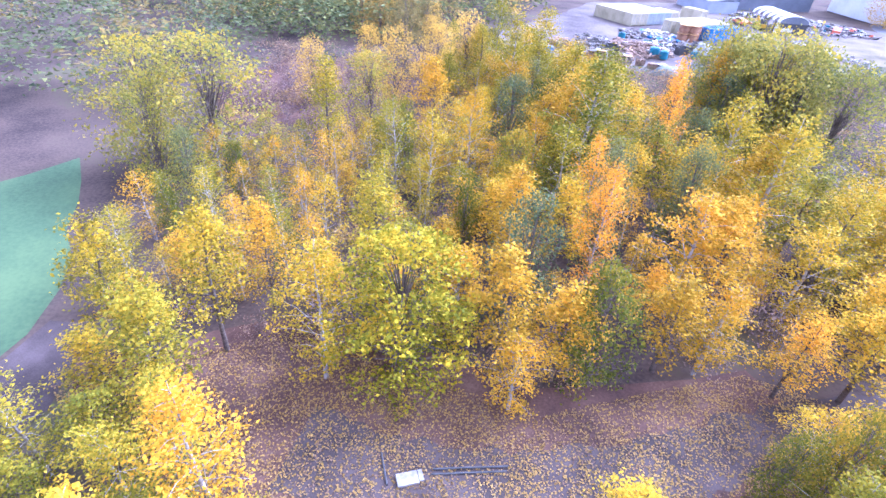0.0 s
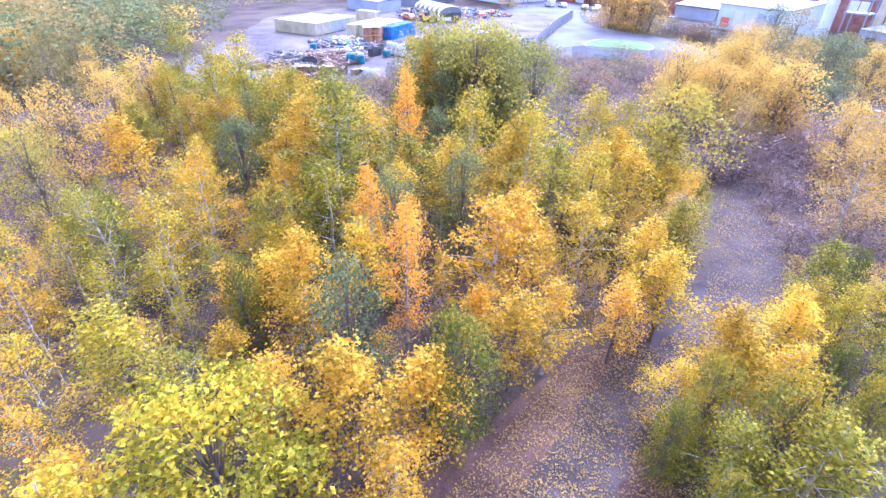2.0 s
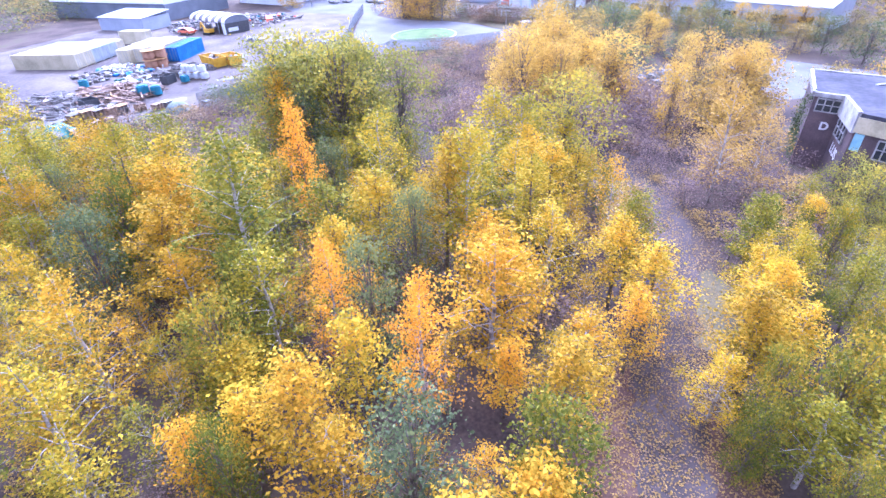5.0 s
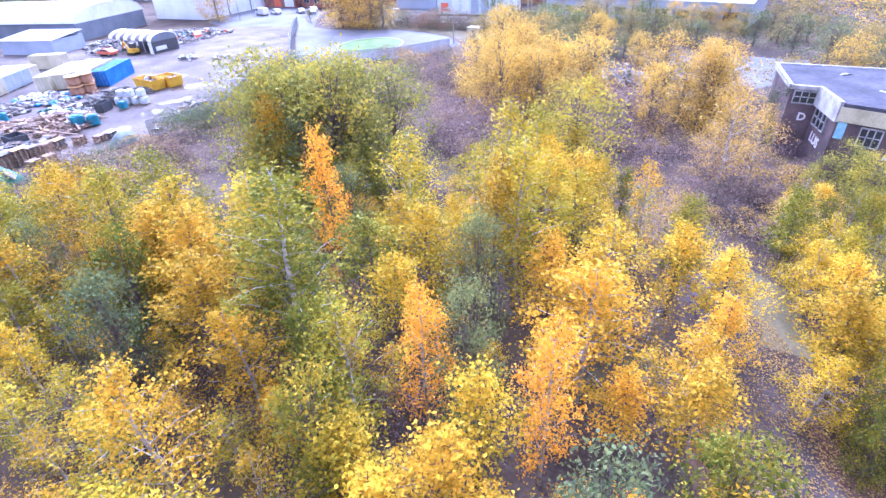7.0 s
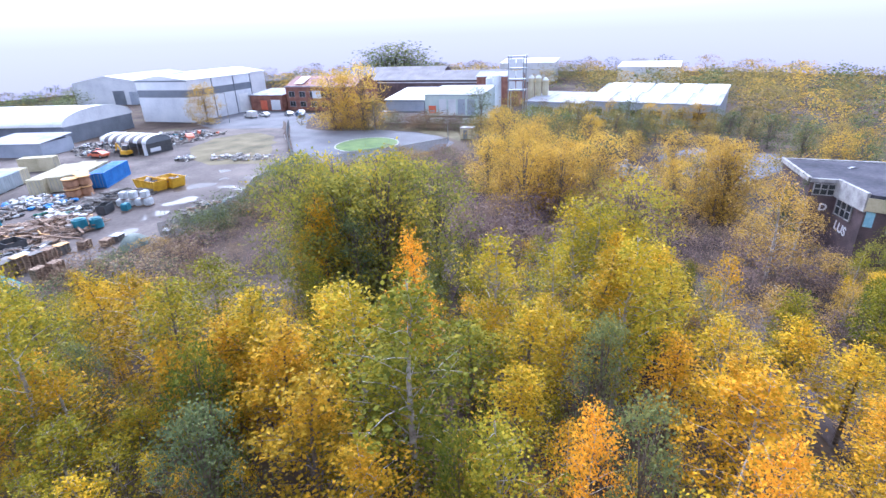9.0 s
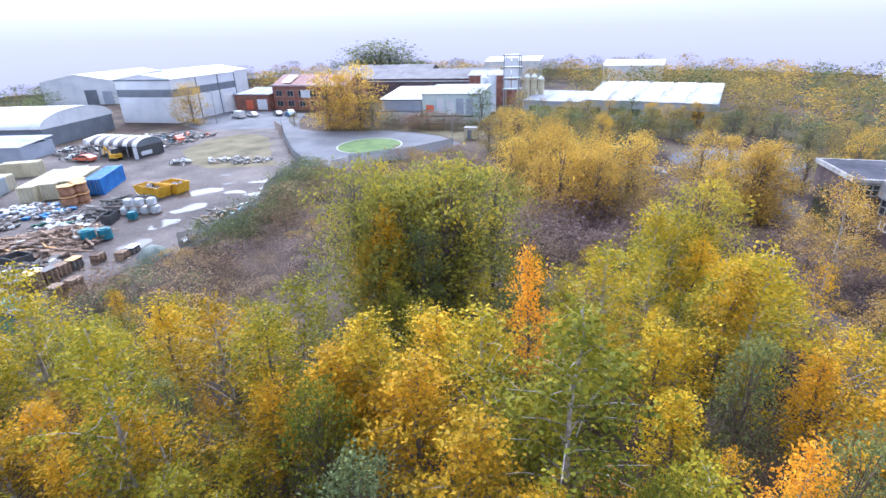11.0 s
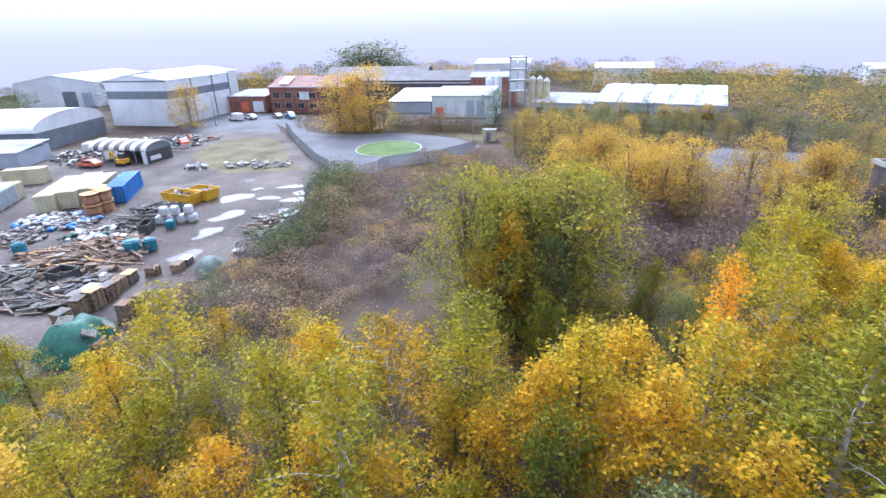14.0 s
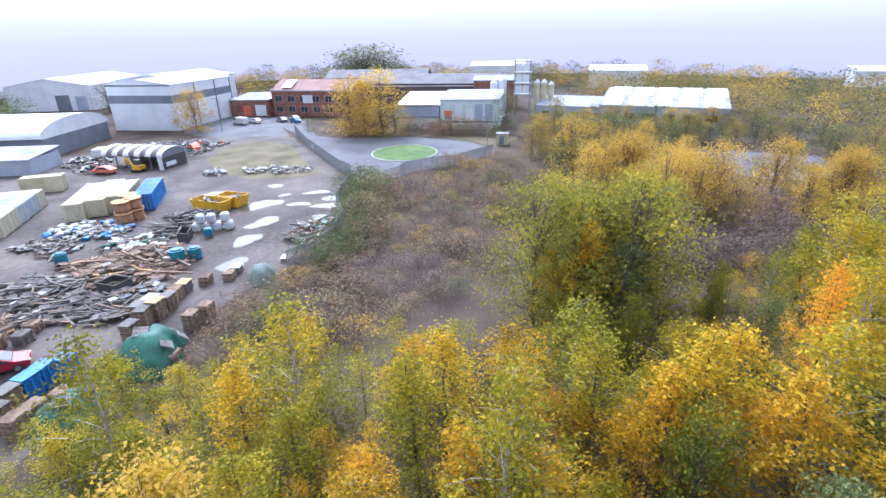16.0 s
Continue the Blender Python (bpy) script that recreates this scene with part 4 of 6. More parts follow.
# crowns: x, y and the height of the top
GOLDEN_BIRCHES = [(14.8, 34.3, 11), (2.3, 20.8, 8.7), (-13.1, 23, 8.3), (-12.7, 35.7, 6.8), (-10.5, 11.4, 8.8), (-10.4, 23.8, 7.4), (-7.9, 49, 10.9), (-6.3, 38.4, 8.1), (-6.2, 23.5, 8.3),
    (-4.2, 27.4, 9.2), (-3.9, 39.5, 9.8), (-3.4, 32, 9.4), (-3.2, 64.8, 10.4), (-3, 24.3, 9.2), (-3, 60.4, 10.6), (-1, 65, 9.3), (-0.6, 29.2, 10.2),
    (-0.4, 26.9, 10.2), (-0.4, 57, 11.9), (-0.3, 21, 9.9)]
GOLDEN_BIRCHES_MIDDLE = [(-0.1, 60.6, 12), (1.3, 40.4, 11.9), (1.7, 43.5, 10.9), (2.9, 54, 12.4), (3.9, 46.7, 11.4), (4, 50.5, 10.8), (4.6, 55.8, 11), (4.8, 51.7, 9.9),
    (5, 48.4, 10.4), (5.5, 59.4, 12.9), (7.4, 25, 9.5), (7.4, 65.8, 10.4), (7.7, 22.4, 8.6), (9.4, 27.2, 12.4), (9.9, 22.6, 10.3), (9.9, 74.5, 8.5),
    (11.4, 27.6, 10.5), (12.9, 30.2, 12.6), (13.5, 21.7, 10.2)]
YELLOW_BIRCHES = [(-18.5, 18.5, 9.3), (-17.6, 15.7, 7.8), (-14.3, 19.7, 9.8), (-11.6, 8.2, 8.3), (-8.8, 18.9, 9.3), (-6.4, 35.8, 12.6), (-5.8, 72.2, 10.9),
    (-3.6, 50.6, 10.4), (-3.5, 44.7, 7.8), (-1.5, 31.1, 9.4), (-0.6, 33.2, 9.6), (0.5, 72.9, 11.9), (2.7, 29.2, 12), (4.8, 13.1, 5.8), (5.3, 63.2, 12.8),
    (6.2, 50.2, 13.7), (6.9, 51.6, 12.7)]
YELLOW_BIRCHES_MIDDLE = [(7.6, 36.4, 10.9), (9.6, 48.1, 12.6), (11.6, 50, 10.8), (11.9, 37.2, 12.6), (13, 17.4, 7.2), (13.8, 40.1, 11.9), (14.3, 35.8, 11.6), (15.6, 16.7, 8.3),
    (16.1, 37.3, 11.7), (16.2, 27.9, 10.9), (16.9, 22, 9.4), (18, 24.5, 10), (21.5, 17.8, 9.7), (21.6, 33.6, 12.1), (23.7, 31.9, 11.8), (24.9, 34.9, 11.6),
    (26.2, 16.9, 7.8), (27.5, 31.7, 9.2)]
OLIVE_BIRCHES = [(-15.4, 40.3, 10.9), (-14.7, 15.8, 10.3), (-8.2, 27.2, 9.9), (-4.8, 68.6, 8.9), (-3.3, 77.4, 11.4),
    (-2, 55.4, 6.6), (-1.2, 58.7, 12), (-0.8, 69, 10.4), (1.3, 54.6, 6.6), (2, 63.8, 11.4), (2, 83, 7.4), (2.4, 70.8, 11.4), (2.8, 35.6, 9.6)]
OLIVE_BIRCHES_MIDDLE = [(4.7, 40.4, 13.2), (4.7, 55.3, 13.8), (5.3, 41.7, 11.8), (7, 44.6, 11.2), (8.7, 56.5, 10.4), (10.2, 39.8, 11.2), (13.5, 11.8, 7.3), (15, 33, 12.3),
    (15.2, 40.5, 11.6), (18.6, 34.5, 11), (19, 30.8, 11.9), (20, 24.4, 9.6), (24.8, 37.6, 10.9), (26.8, 36.4, 10.5), (28.8, 38.7, 8.4)]
ORANGE_BIRCHES = [(4.3, 27.2, 10.4), (4.5, 32.8, 12.2), (11.5, 43.6, 12.3)]
WILLOWS = [(-0.8, 47, 8.7), (0.4, 24.1, 9.8), (5.2, 31, 11.2), (10.8, 33.4, 11.3)]
MAPLES = [(-0.4, 34.4, 8.8), (2.3, 50.7, 8.6), (2.4, 37, 11), (3.9, 20.9, 8.1), (9.8, 12.6, 7.2), (10.8, 15.6, 7.2), (12.5, 15.6, 9)]
BROWN_BIRCHES = [(20.9, 25.4, 8)]

planted = []
for kind, rows in (("gold", GOLDEN_BIRCHES), ("gold", GOLDEN_BIRCHES_MIDDLE), ("yellow", YELLOW_BIRCHES), ("yellow", YELLOW_BIRCHES_MIDDLE), ("olive", OLIVE_BIRCHES), ("olive", OLIVE_BIRCHES_MIDDLE), ("orange", ORANGE_BIRCHES), ("green", WILLOWS), ("fresh", MAPLES), ("tan", BROWN_BIRCHES)):
    for x, y, top in rows:
        plant(kind, x, y, top, 0.62 if kind == "fresh" else 0.78 if kind == "green" else 0.85 if kind == "orange" else 1.12, "trees of the birch wood")
        planted.append((x, y))

# single trees that stand out
for kind, x, y, top, width in (("maple", -5.3, 20.2, 9.0, 1.2), ("gold", 0.2, 18.6, 7.6, 1.0), ("yellow", -18.2, 19.3, 8.4, 1.2),
                               ("dome", 21.2, 55.4, 11.5, 1.2), ("dome", 19.2, 56.8, 11.8, 0.8), ("dome", 22.6, 52.8, 11.4, 0.95), ("dome", 21.4, 60.2, 11.1, 0.75), ("dome", 25.2, 52.9, 10.8, 0.9),
                               ("dome", 28.4, 50.8, 9.7, 0.85), ("dome", 23.8, 58.2, 10.5, 1.0), ("green", 19.2, 53.4, 10.3, 1.0), ("dome", 26.2, 56.0, 9.9, 1.0),
                               ("yellow", 20.2, 58.8, 12.3, 1.0), ("olive", 22.4, 55.6, 12.3, 1.1), ("gold", 19.2, 56.4, 12.5, 1.0), ("olive", 24.0, 54.2, 11.8, 1.0), ("olive", 27.0, 53.2, 10.7, 1.0),
                               ("dome", 31.0, 34.6, 9.4, 0.9), ("olive", 29.6, 34.0, 10.6, 1.2), ("olive", 31.4, 37.6, 9.8, 1.2),
                               ("dome", 38.4, 15.4, 6.2, 0.75), ("dome", 39.4, 12.6, 6.0, 0.8), ("dome", 36.4, 13.8, 5.6, 0.7), ("yellow", 34.6, 16.6, 5.6, 1.2), ("tan", 36.2, 23.6, 10.8, 1.3), ("tan", 41.0, 24.6, 9.5, 1.2),
                               ("tan", 39.6, 21.4, 8.0, 1.1), ("tan", 44.5, 38.2, 10.8, 1.2), ("far_gold", 46.2, 48.0, 10.6, 0.9),
                               ("far_gold", -14, 60, 8.6, 0.75), ("far_gold", -10, 65, 9.0, 0.75), ("far_gold", -18.5, 65, 9.0, 0.8), ("far_gold", -7, 71, 9.2, 0.8), ("far_gold", -23, 58, 8.2, 0.8), ("far_olive", -15, 71, 9.0, 0.8), ("dome", -14.5, 50.5, 7.6, 0.7),
                               ("fresh", 13.8, 13.4, 9.4, 0.8), ("yellow", 17.2, 15.4, 9.6, 1.15), ("yellow", 19.2, 17.0, 9.4, 1.1), ("gold", 15.6, 17.0, 8.8, 1.1), ("fresh", 16.6, 12.2, 9.6, 0.7), ("yellow", 23.6, 18.2, 9.0, 1.1), ("olive", 25.4, 19.0, 8.6, 1.1),
                               ("dome", -24.4, 39.0, 10.2, 0.95), ("dome", -29.0, 38.0, 9.8, 0.95), ("dome", -20.6, 40.6, 10.0, 0.75), ("dome", -26.4, 34.4, 8.6, 0.8)):
    plant(kind, x, y, top, width, "trees of the birch wood")
    planted.append((x, y))


def inside(x, y, ring):
    hit = False
    for (ax, ay), (bx, by) in zip(ring, ring[1:] + ring[:1]):
        if (ay > y) != (by > y) and x < (bx - ax) * (y - ay) / (by - ay) + ax:
            hit = not hit
    return hit


def scatter(ring, gap, tries, rng, keep, seeds=()):
    """Points spread at random over a ring, no nearer to one another than gap."""
    xs, ys = [p[0] for p in ring], [p[1] for p in ring]
    out = []
    for _ in range(tries):
        x, y = rng.uniform(min(xs), max(xs)), rng.uniform(min(ys), max(ys))
        if inside(x, y, ring) and all((x - a) ** 2 + (y - b) ** 2 > gap * gap for a, b in (*keep, *out)):
            out.append((x, y))
    return out


WOOD_RING = [(-24, 24), (-14, 23.5), (-8, 22.5), (0, 21.8), (6, 22.5), (11, 24), (17, 23.5), (23, 25), (29, 29), (33, 33), (33, 40), (27, 45), (20, 49), (13, 57), (12, 66),
             (5, 74), (-2, 79), (-6, 70), (-3, 60), (-5, 50), (-14, 44), (-24, 36)]
for x, y in scatter(WOOD_RING, 2.05, 9000, tree_rng, planted):
    kind = tree_rng.choices(["young_olive", "young_yellow", "young_gold", "fresh", "green"], [6.0, 1.4, 2.2, 0.7, 0.3] if y > 44 else [3.0, 2.2, 4.2, 0.5, 0.3])[0]
    plant(kind, x, y, tree_rng.uniform(6.8, 9.6) if x < -2 and y < 46 else tree_rng.uniform(6.0, 9.2), 0.55 if kind == "fresh" else 0.7 if kind == "green" else 0.95, "trees of the birch wood")
    planted.append((x, y))
WEST_WOOD_EDGE = [(-23, 21), (-18, 20), (-10, 22.6), (-7, 24), (-8, 34), (-14, 42), (-24, 38)]
for x, y in scatter(WEST_WOOD_EDGE, 2.3, 3000, tree_rng, planted):
    plant(tree_rng.choice(["yellow", "gold", "olive", "young_yellow", "young_gold"]), x, y, tree_rng.uniform(7.0, 9.6), 1.05, "trees of the birch wood")
    planted.append((x, y))
NORTH_EDGE = [(-9, 62), (1, 65), (6, 72), (6, 80), (2, 86), (-6, 86), (-10, 76)]
for x, y in scatter(NORTH_EDGE, 1.9, 1500, tree_rng, planted):
    plant(tree_rng.choice(["young_olive", "olive", "young_olive", "young_yellow"]), x, y, tree_rng.uniform(6.6, 9.2) if y < 79 else tree_rng.uniform(4.2, 5.6), 1.05, "trees of the birch wood")
    planted.append((x, y))
SOUTH_RING = [(11.2, 14), (16.7, 17.1), (22, 16.8), (29.1, 20.4), (36, 18.8), (44, 12), (30, 4), (9, 8)]
for x, y in scatter(SOUTH_RING, 2.0, 1600, tree_rng, planted):
    kind = tree_rng.choice(["young_olive", "young_yellow", "fresh", "olive", "fresh"]) if x < 30 else tree_rng.choice(["young_olive", "tan", "young_yellow"])
    plant(kind, x, y, tree_rng.uniform(6.0, 9.0) if x < 30 else tree_rng.uniform(4.6, 6.8), 0.6 if kind == "fresh" else 0.9, "trees of the birch wood")
    planted.append((x, y))
WEST_RING = [(-20.7, 12.7), (-12.6, 14.6), (-8.6, 12.0), (-7.6, 4), (-22, 3)]
for x, y in scatter(WEST_RING, 1.9, 1200, tree_rng, planted):
    plant(tree_rng.choice(["olive", "young_olive", "olive", "young_olive", "gold"]), x, y, tree_rng.uniform(6.0, 8.6), 1.0, "trees of the birch wood")
    planted.append((x, y))

# ---------- yard: containers, skips, vehicles, stacks ----------
def container(x, y, angle, length, mat, label, ends=("doors",)):
    """A steel box container; x along its length, doors at the near end."""
    r = root("shipping_container", pose(x, y, 0.05, 0, 0, angle), label, "container", "containers in the yard")
    w, h = 2.44, 2.59
    items = [(0.05, 0.06, 0.1, length - 0.05, w - 0.06, h - 0.06)]
    n = int(length / 0.42)
    for k in range(n):
        s = 0.2 + k * (length - 0.5) / n
        items += [(s, 0.02, 0.2, s + 0.2, w - 0.02, h - 0.12), (s, 0.1, h - 0.07, s + 0.2, w - 0.1, h - 0.03)]
    part("body", boxes(*items), mat, r)
    rails = []
    for yy in (0, w - 0.14):
        rails += [(0, yy, 0, length, yy + 0.14, 0.16), (0, yy, h - 0.12, length, yy + 0.14, h)]
    for xx in (0, length - 0.14):
        for yy in (0, w - 0.14):
            rails.append((xx, yy, 0.16, xx + 0.14, yy + 0.14, h - 0.12))
    part("frame", boxes(*rails), mat, r)
    for k in range(2):
        d = part("door", boxes((-0.03, 0.14 + k * 1.09, 0.18, 0.03, 0.14 + k * 1.09 + 1.06, h - 0.13)), mat, r)
        for j in (0.3, 0.75):
            part("lock_rod", boxes((-0.08, 0.14 + k * 1.09 + j, 0.2, -0.035, 0.18 + k * 1.09 + j, h - 0.15)), STEEL, d)
    return r


AX = 34.8
for x, y, length in ((32.6, 123.5, 12.2), (35.0, 122.2, 12.2), (37.3, 120.9, 9.8)):
    container(x, y, AX, length, CREAM, "cream shipping container with flat pale roof")
container(38.9, 117.7, AX, 9.8, BLUE_PAINT, "blue shipping container beside cream ones")
for k, mat in enumerate((CREAM, CREAM, GREY_PAINT, GREY_PAINT, GREY_PAINT, CREAM)):
    container(27.1 + 2.02 * k, 129.6 + 1.41 * k, AX + 90, 12.2 if k < 5 else 6.1, mat,
              "cream shipping container with closed doors" if mat is CREAM else "grey shipping container with pale roof")
container(45.8, 143.0, AX + 90, 6.1, CREAM, "cream shipping container at the row's end")


def cable_drum(x, y, z=0.05):
    r = root("cable_drum", pose(x, y, z), "wooden cable drum stood on its end", "cable drum", "cable drums")
    for zz in (0, 1.42):
        part("flange", cylinder(1.15, 1.15, 0.12, pose(0, 0, zz + 0.06), 22), NEW_WOOD if zz else DRUM_WOOD, r, "orange planked disc" if zz else "")
    part("core", cylinder(0.75, 0.75, 1.3, pose(0, 0, 0.77), 18), DRUM_WOOD, r)
    part("lagging", cylinder(1.02, 1.02, 0.9, pose(0, 0, 0.75), 22), DRUM_WOOD, r, "brown timber lagging")


for x, y in ((33.4, 117.3), (35.2, 117.2), (36.3, 119.2)):
    cable_drum(x, y)
    cable_drum(x + 0.1, y + 0.1, 1.6)


def skip(x, y, angle, length, label):
    r = root("waste_skip", pose(x, y, 0.05, 0, 0, angle), label, "skip", "yellow skips")
    w, h, t = 2.3, 1.75, 0.08
    side = [(0.5, 0.12), (length - 0.5, 0.12), (length, h), (0, h)]
    a = prism(side, "y", -w / 2, -w / 2 + t)
    b = prism(side, "y", w / 2 - t, w / 2)
    c = boxes((0.5, -w / 2 + t, 0.12, length - 0.5, w / 2 - t, 0.2))
    d = prism([(0.5, 0.2), (0.58, 0.2), (0.08, h), (0, h)], "y", -w / 2 + t, w / 2 - t)
    e = prism([(length - 0.5, 0.2), (length - 0.58, 0.2), (length - 0.08, h), (length, h)], "y", -w / 2 + t, w / 2 - t)
    part("tub", merge(a, b, c, d, e), YELLOW_PAINT, r)
    part("rim", boxes((-0.05, -w / 2 - 0.07, h - 0.1, length + 0.05, -w / 2 - 0.004, h + 0.03), (-0.05, w / 2 + 0.004, h - 0.1, length + 0.05, w / 2 + 0.07, h + 0.03)), YELLOW_PAINT, r)
    for k in range(4):
        s = 0.9 + k * (length - 1.8) / 3
        part("rib", boxes((s, -w / 2 - 0.06, 0.3, s + 0.1, -w / 2 - 0.003, h - 0.1), (s, w / 2 + 0.003, 0.3, s + 0.1, w / 2 + 0.06, h - 0.1)), YELLOW_PAINT, r)
    part("skid", boxes((0.7, -0.8, 0, length - 0.7, -0.6, 0.12), (0.7, 0.6, 0, length - 0.7, 0.8, 0.12)), DARK_STEEL, r)
    rs = random.Random(int(x))
    for k in range(14):
        bm = boxes((-0.5, -0.2, -0.1, 0.5, 0.2, 0.1))
        bm.transform(pose(rs.uniform(0.9, length - 0.9), rs.uniform(-0.8, 0.8), rs.uniform(1.0, 1.5), rs.uniform(-25, 25), rs.uniform(-25, 25), rs.uniform(0, 180)))
        part("waste", bm, SCRAP, r)


skip(41.0, 111.9, -93, 5.6, "large yellow waste skip full of scrap")
skip(43.6, 109.6, -93, 4.2, "yellow waste skip behind the larger one")


def vehicle(x, y, angle, mat, label, kind="car"):
    """A parked car or van, about 4.3 or 5.2 m long, nose along x."""
    z = ground_z(x, y) + 0.06
    r = root(kind, pose(x, y, z, 0, 0, angle), label, kind)
    if kind == "van":
        body = [(-2.5, 0.35), (2.3, 0.35), (2.5, 0.6), (2.45, 1.05), (1.75, 1.25), (1.15, 2.0), (0.9, 2.1), (-2.4, 2.1), (-2.5, 1.9)]
        glass = [(1.2, 1.28), (1.68, 1.28), (1.14, 1.92), (0.75, 1.92), (0.75, 1.28)]
        wheels, w = (-1.6, 1.6), 1.85
    else:
        body = [(-2.1, 0.35), (2.05, 0.35), (2.15, 0.55), (2.1, 0.78), (1.2, 0.95), (0.45, 1.4), (-0.9, 1.45), (-1.75, 1.0), (-2.12, 0.9)]
        glass = [(-1.5, 0.98), (1.05, 0.98), (0.42, 1.34), (-0.86, 1.38)]
        wheels, w = (-1.3, 1.3), 1.72
    bm = prism(body, "y", -w / 2, w / 2)
    bmesh.ops.bevel(bm, geom=bm.edges[:], offset=0.07, segments=2, affect="EDGES", profile=0.6)
    part("body", bm, mat, r)
    for s in (-1, 1):
        part("side_window", prism(glass, "y", s * (w / 2 - 0.05), s * (w / 2 + 0.012)), GLASS, r, "dark side windows")
    (ax, az), (bx, bz) = body[4], body[5]
    dx, dz = bx - ax, bz - az
    l = math.hypot(dx, dz)
    nx, nz = dz / l, -dx / l
    ws = [(ax + dx * 0.12 + nx * 0.02, az + dz * 0.12 - nz * 0.02), (ax + dx * 0.9 + nx * 0.02, az + dz * 0.9 - nz * 0.02), (ax + dx * 0.9 - nx * 0.05, az + dz * 0.9 + nz * 0.05), (ax + dx * 0.12 - nx * 0.05, az + dz * 0.12 + nz * 0.05)]
    part("windscreen", prism(ws, "y", -w / 2 + 0.14, w / 2 - 0.14), GLASS, r, "dark windscreen")
    for wx in wheels:
        for s in (-1, 1):
            wheel = part("wheel", cylinder(0.32, 0.32, 0.22, pose(wx, s * (w / 2 - 0.08), 0.32, 90), 18), RUBBER, r)
            part("rim", cylinder(0.2, 0.2, 0.24, pose(wx, s * (w / 2 - 0.075), 0.32, 90), 14), STEEL, wheel)
    for s in (-1, 1):
        part("headlight", boxes((2.03, s * 0.6 - 0.15, 0.62, 2.16 if kind == "car" else 2.47, s * 0.6 + 0.15, 0.75)), WHITE_PAINT, r)
        part("tail_light", boxes((-2.16 if kind == "car" else -2.52, s * 0.62 - 0.12, 0.68, -2.0, s * 0.62 + 0.12, 0.85)), RED_SIGN, r)


vehicle(4.0, 98.3, -38, RED_PAINT, "dark red hatchback car parked by pallets")
vehicle(109.5, 156, 75, WHITE_PAINT, "white van parked by the brick works", "van")
vehicle(112.5, 153.2, 75, WHITE_PAINT, "white car parked by the brick works")
vehicle(116.0, 146.4, 60, SILVER_PAINT, "silver car in the estate car park")
vehicle(119.5, 144.5, 60, WHITE_PAINT, "white car in the estate car park")
vehicle(115.5, 141.5, 60, BLUE_CAR, "dark blue car in the estate car park")
vehicle(106.8, 172.2, 80, BLUE_CAR, "blue van beside the warehouse", "van")
vehicle(66.0, 158.5, 30, WHITE_PAINT, "white van by the barn", "van")
vehicle(54.6, 145.0, 100, RED_SIGN, "red car among yard scrap")
vehicle(70.5, 150.0, 100, SILVER_PAINT, "silver car among yard scrap")
vehicle(76.5, 143.5, 60, RED_SIGN, "orange-red car by the yard bank")

# shared pieces for stacks and heaps
PIECES = {}


def piece(name, bm, mat):
    me = bpy.data.meshes.new(name)
    bm.to_mesh(me)
    bm.free()
    me.materials.append(mat)
    PIECES[name + mat.name] = me
    return me


def put(name, me, m, parent):
    ob = new(name, me)
    ob.parent = parent
    ob.matrix_basis = m
    return ob


def pallet_bm():
    """One joined pallet: seven deck boards over three runners."""
    ys = [v for k in range(7) for v in (-0.5 + k * 0.15, -0.4 + k * 0.15)]
    xs, zs = [-0.6, -0.5, -0.05, 0.05, 0.5, 0.6], [0.0, 0.115, 0.14]

    def full(i, k, l):
        if not (0 <= i < 5 and 0 <= k < 13 and 0 <= l < 2):
            return False
        return k % 2 == 0 if l == 1 else i % 2 == 0
    bm, made = bmesh.new(), {}

    def vert(i, k, l):
        if (i, k, l) not in made:
            made[i, k, l] = bm.verts.new((xs[i], ys[k], zs[l]))
        return made[i, k, l]
    sides = (((-1, 0, 0), ((0, 0, 0), (0, 0, 1), (0, 1, 1), (0, 1, 0))), ((1, 0, 0), ((1, 0, 0), (1, 1, 0), (1, 1, 1), (1, 0, 1))), ((0, -1, 0), ((0, 0, 0), (1, 0, 0), (1, 0, 1), (0, 0, 1))),
             ((0, 1, 0), ((0, 1, 0), (0, 1, 1), (1, 1, 1), (1, 1, 0))), ((0, 0, -1), ((0, 0, 0), (0, 1, 0), (1, 1, 0), (1, 0, 0))), ((0, 0, 1), ((0, 0, 1), (1, 0, 1), (1, 1, 1), (0, 1, 1))))
    for i, k, l in ((i, k, l) for i in range(5) for k in range(13) for l in range(2)):
        if full(i, k, l):
            for (di, dk, dl), quad in sides:
                if not full(i + di, k + dk, l + dl):
                    bm.faces.new([vert(i + a, k + b, l + c) for a, b, c in quad])
    bmesh.ops.dissolve_limit(bm, angle_limit=0.02, verts=bm.verts, edges=bm.edges)
    return bm


PALLETS = {m.name: piece("pallet", pallet_bm(), m) for m in (WOOD, GREY_WOOD, NEW_WOOD, BLUE_SHEET)}
stack_rng = random.Random(21)


def pallet_stack(x, y, angle, n, mat, label, cover=None):
    r = root("pallet_stack", pose(x, y, ground_z(x, y) + 0.05, 0, 0, angle), label, "pallet stack", "stacks of pallets")
    for k in range(n):
        put("pallet", PALLETS[mat.name], pose(stack_rng.uniform(-0.05, 0.05), stack_rng.uniform(-0.05, 0.05), k * 0.142, 0, 0, stack_rng.uniform(-3, 3)), r)
    if cover:
        bm = boxes((-0.66, -0.56, n * 0.142 + 0.005, 0.66, 0.56, n * 0.142 + 0.045))
        part("cover_sheet", bm, cover, r, "flat sheet laid over the top")


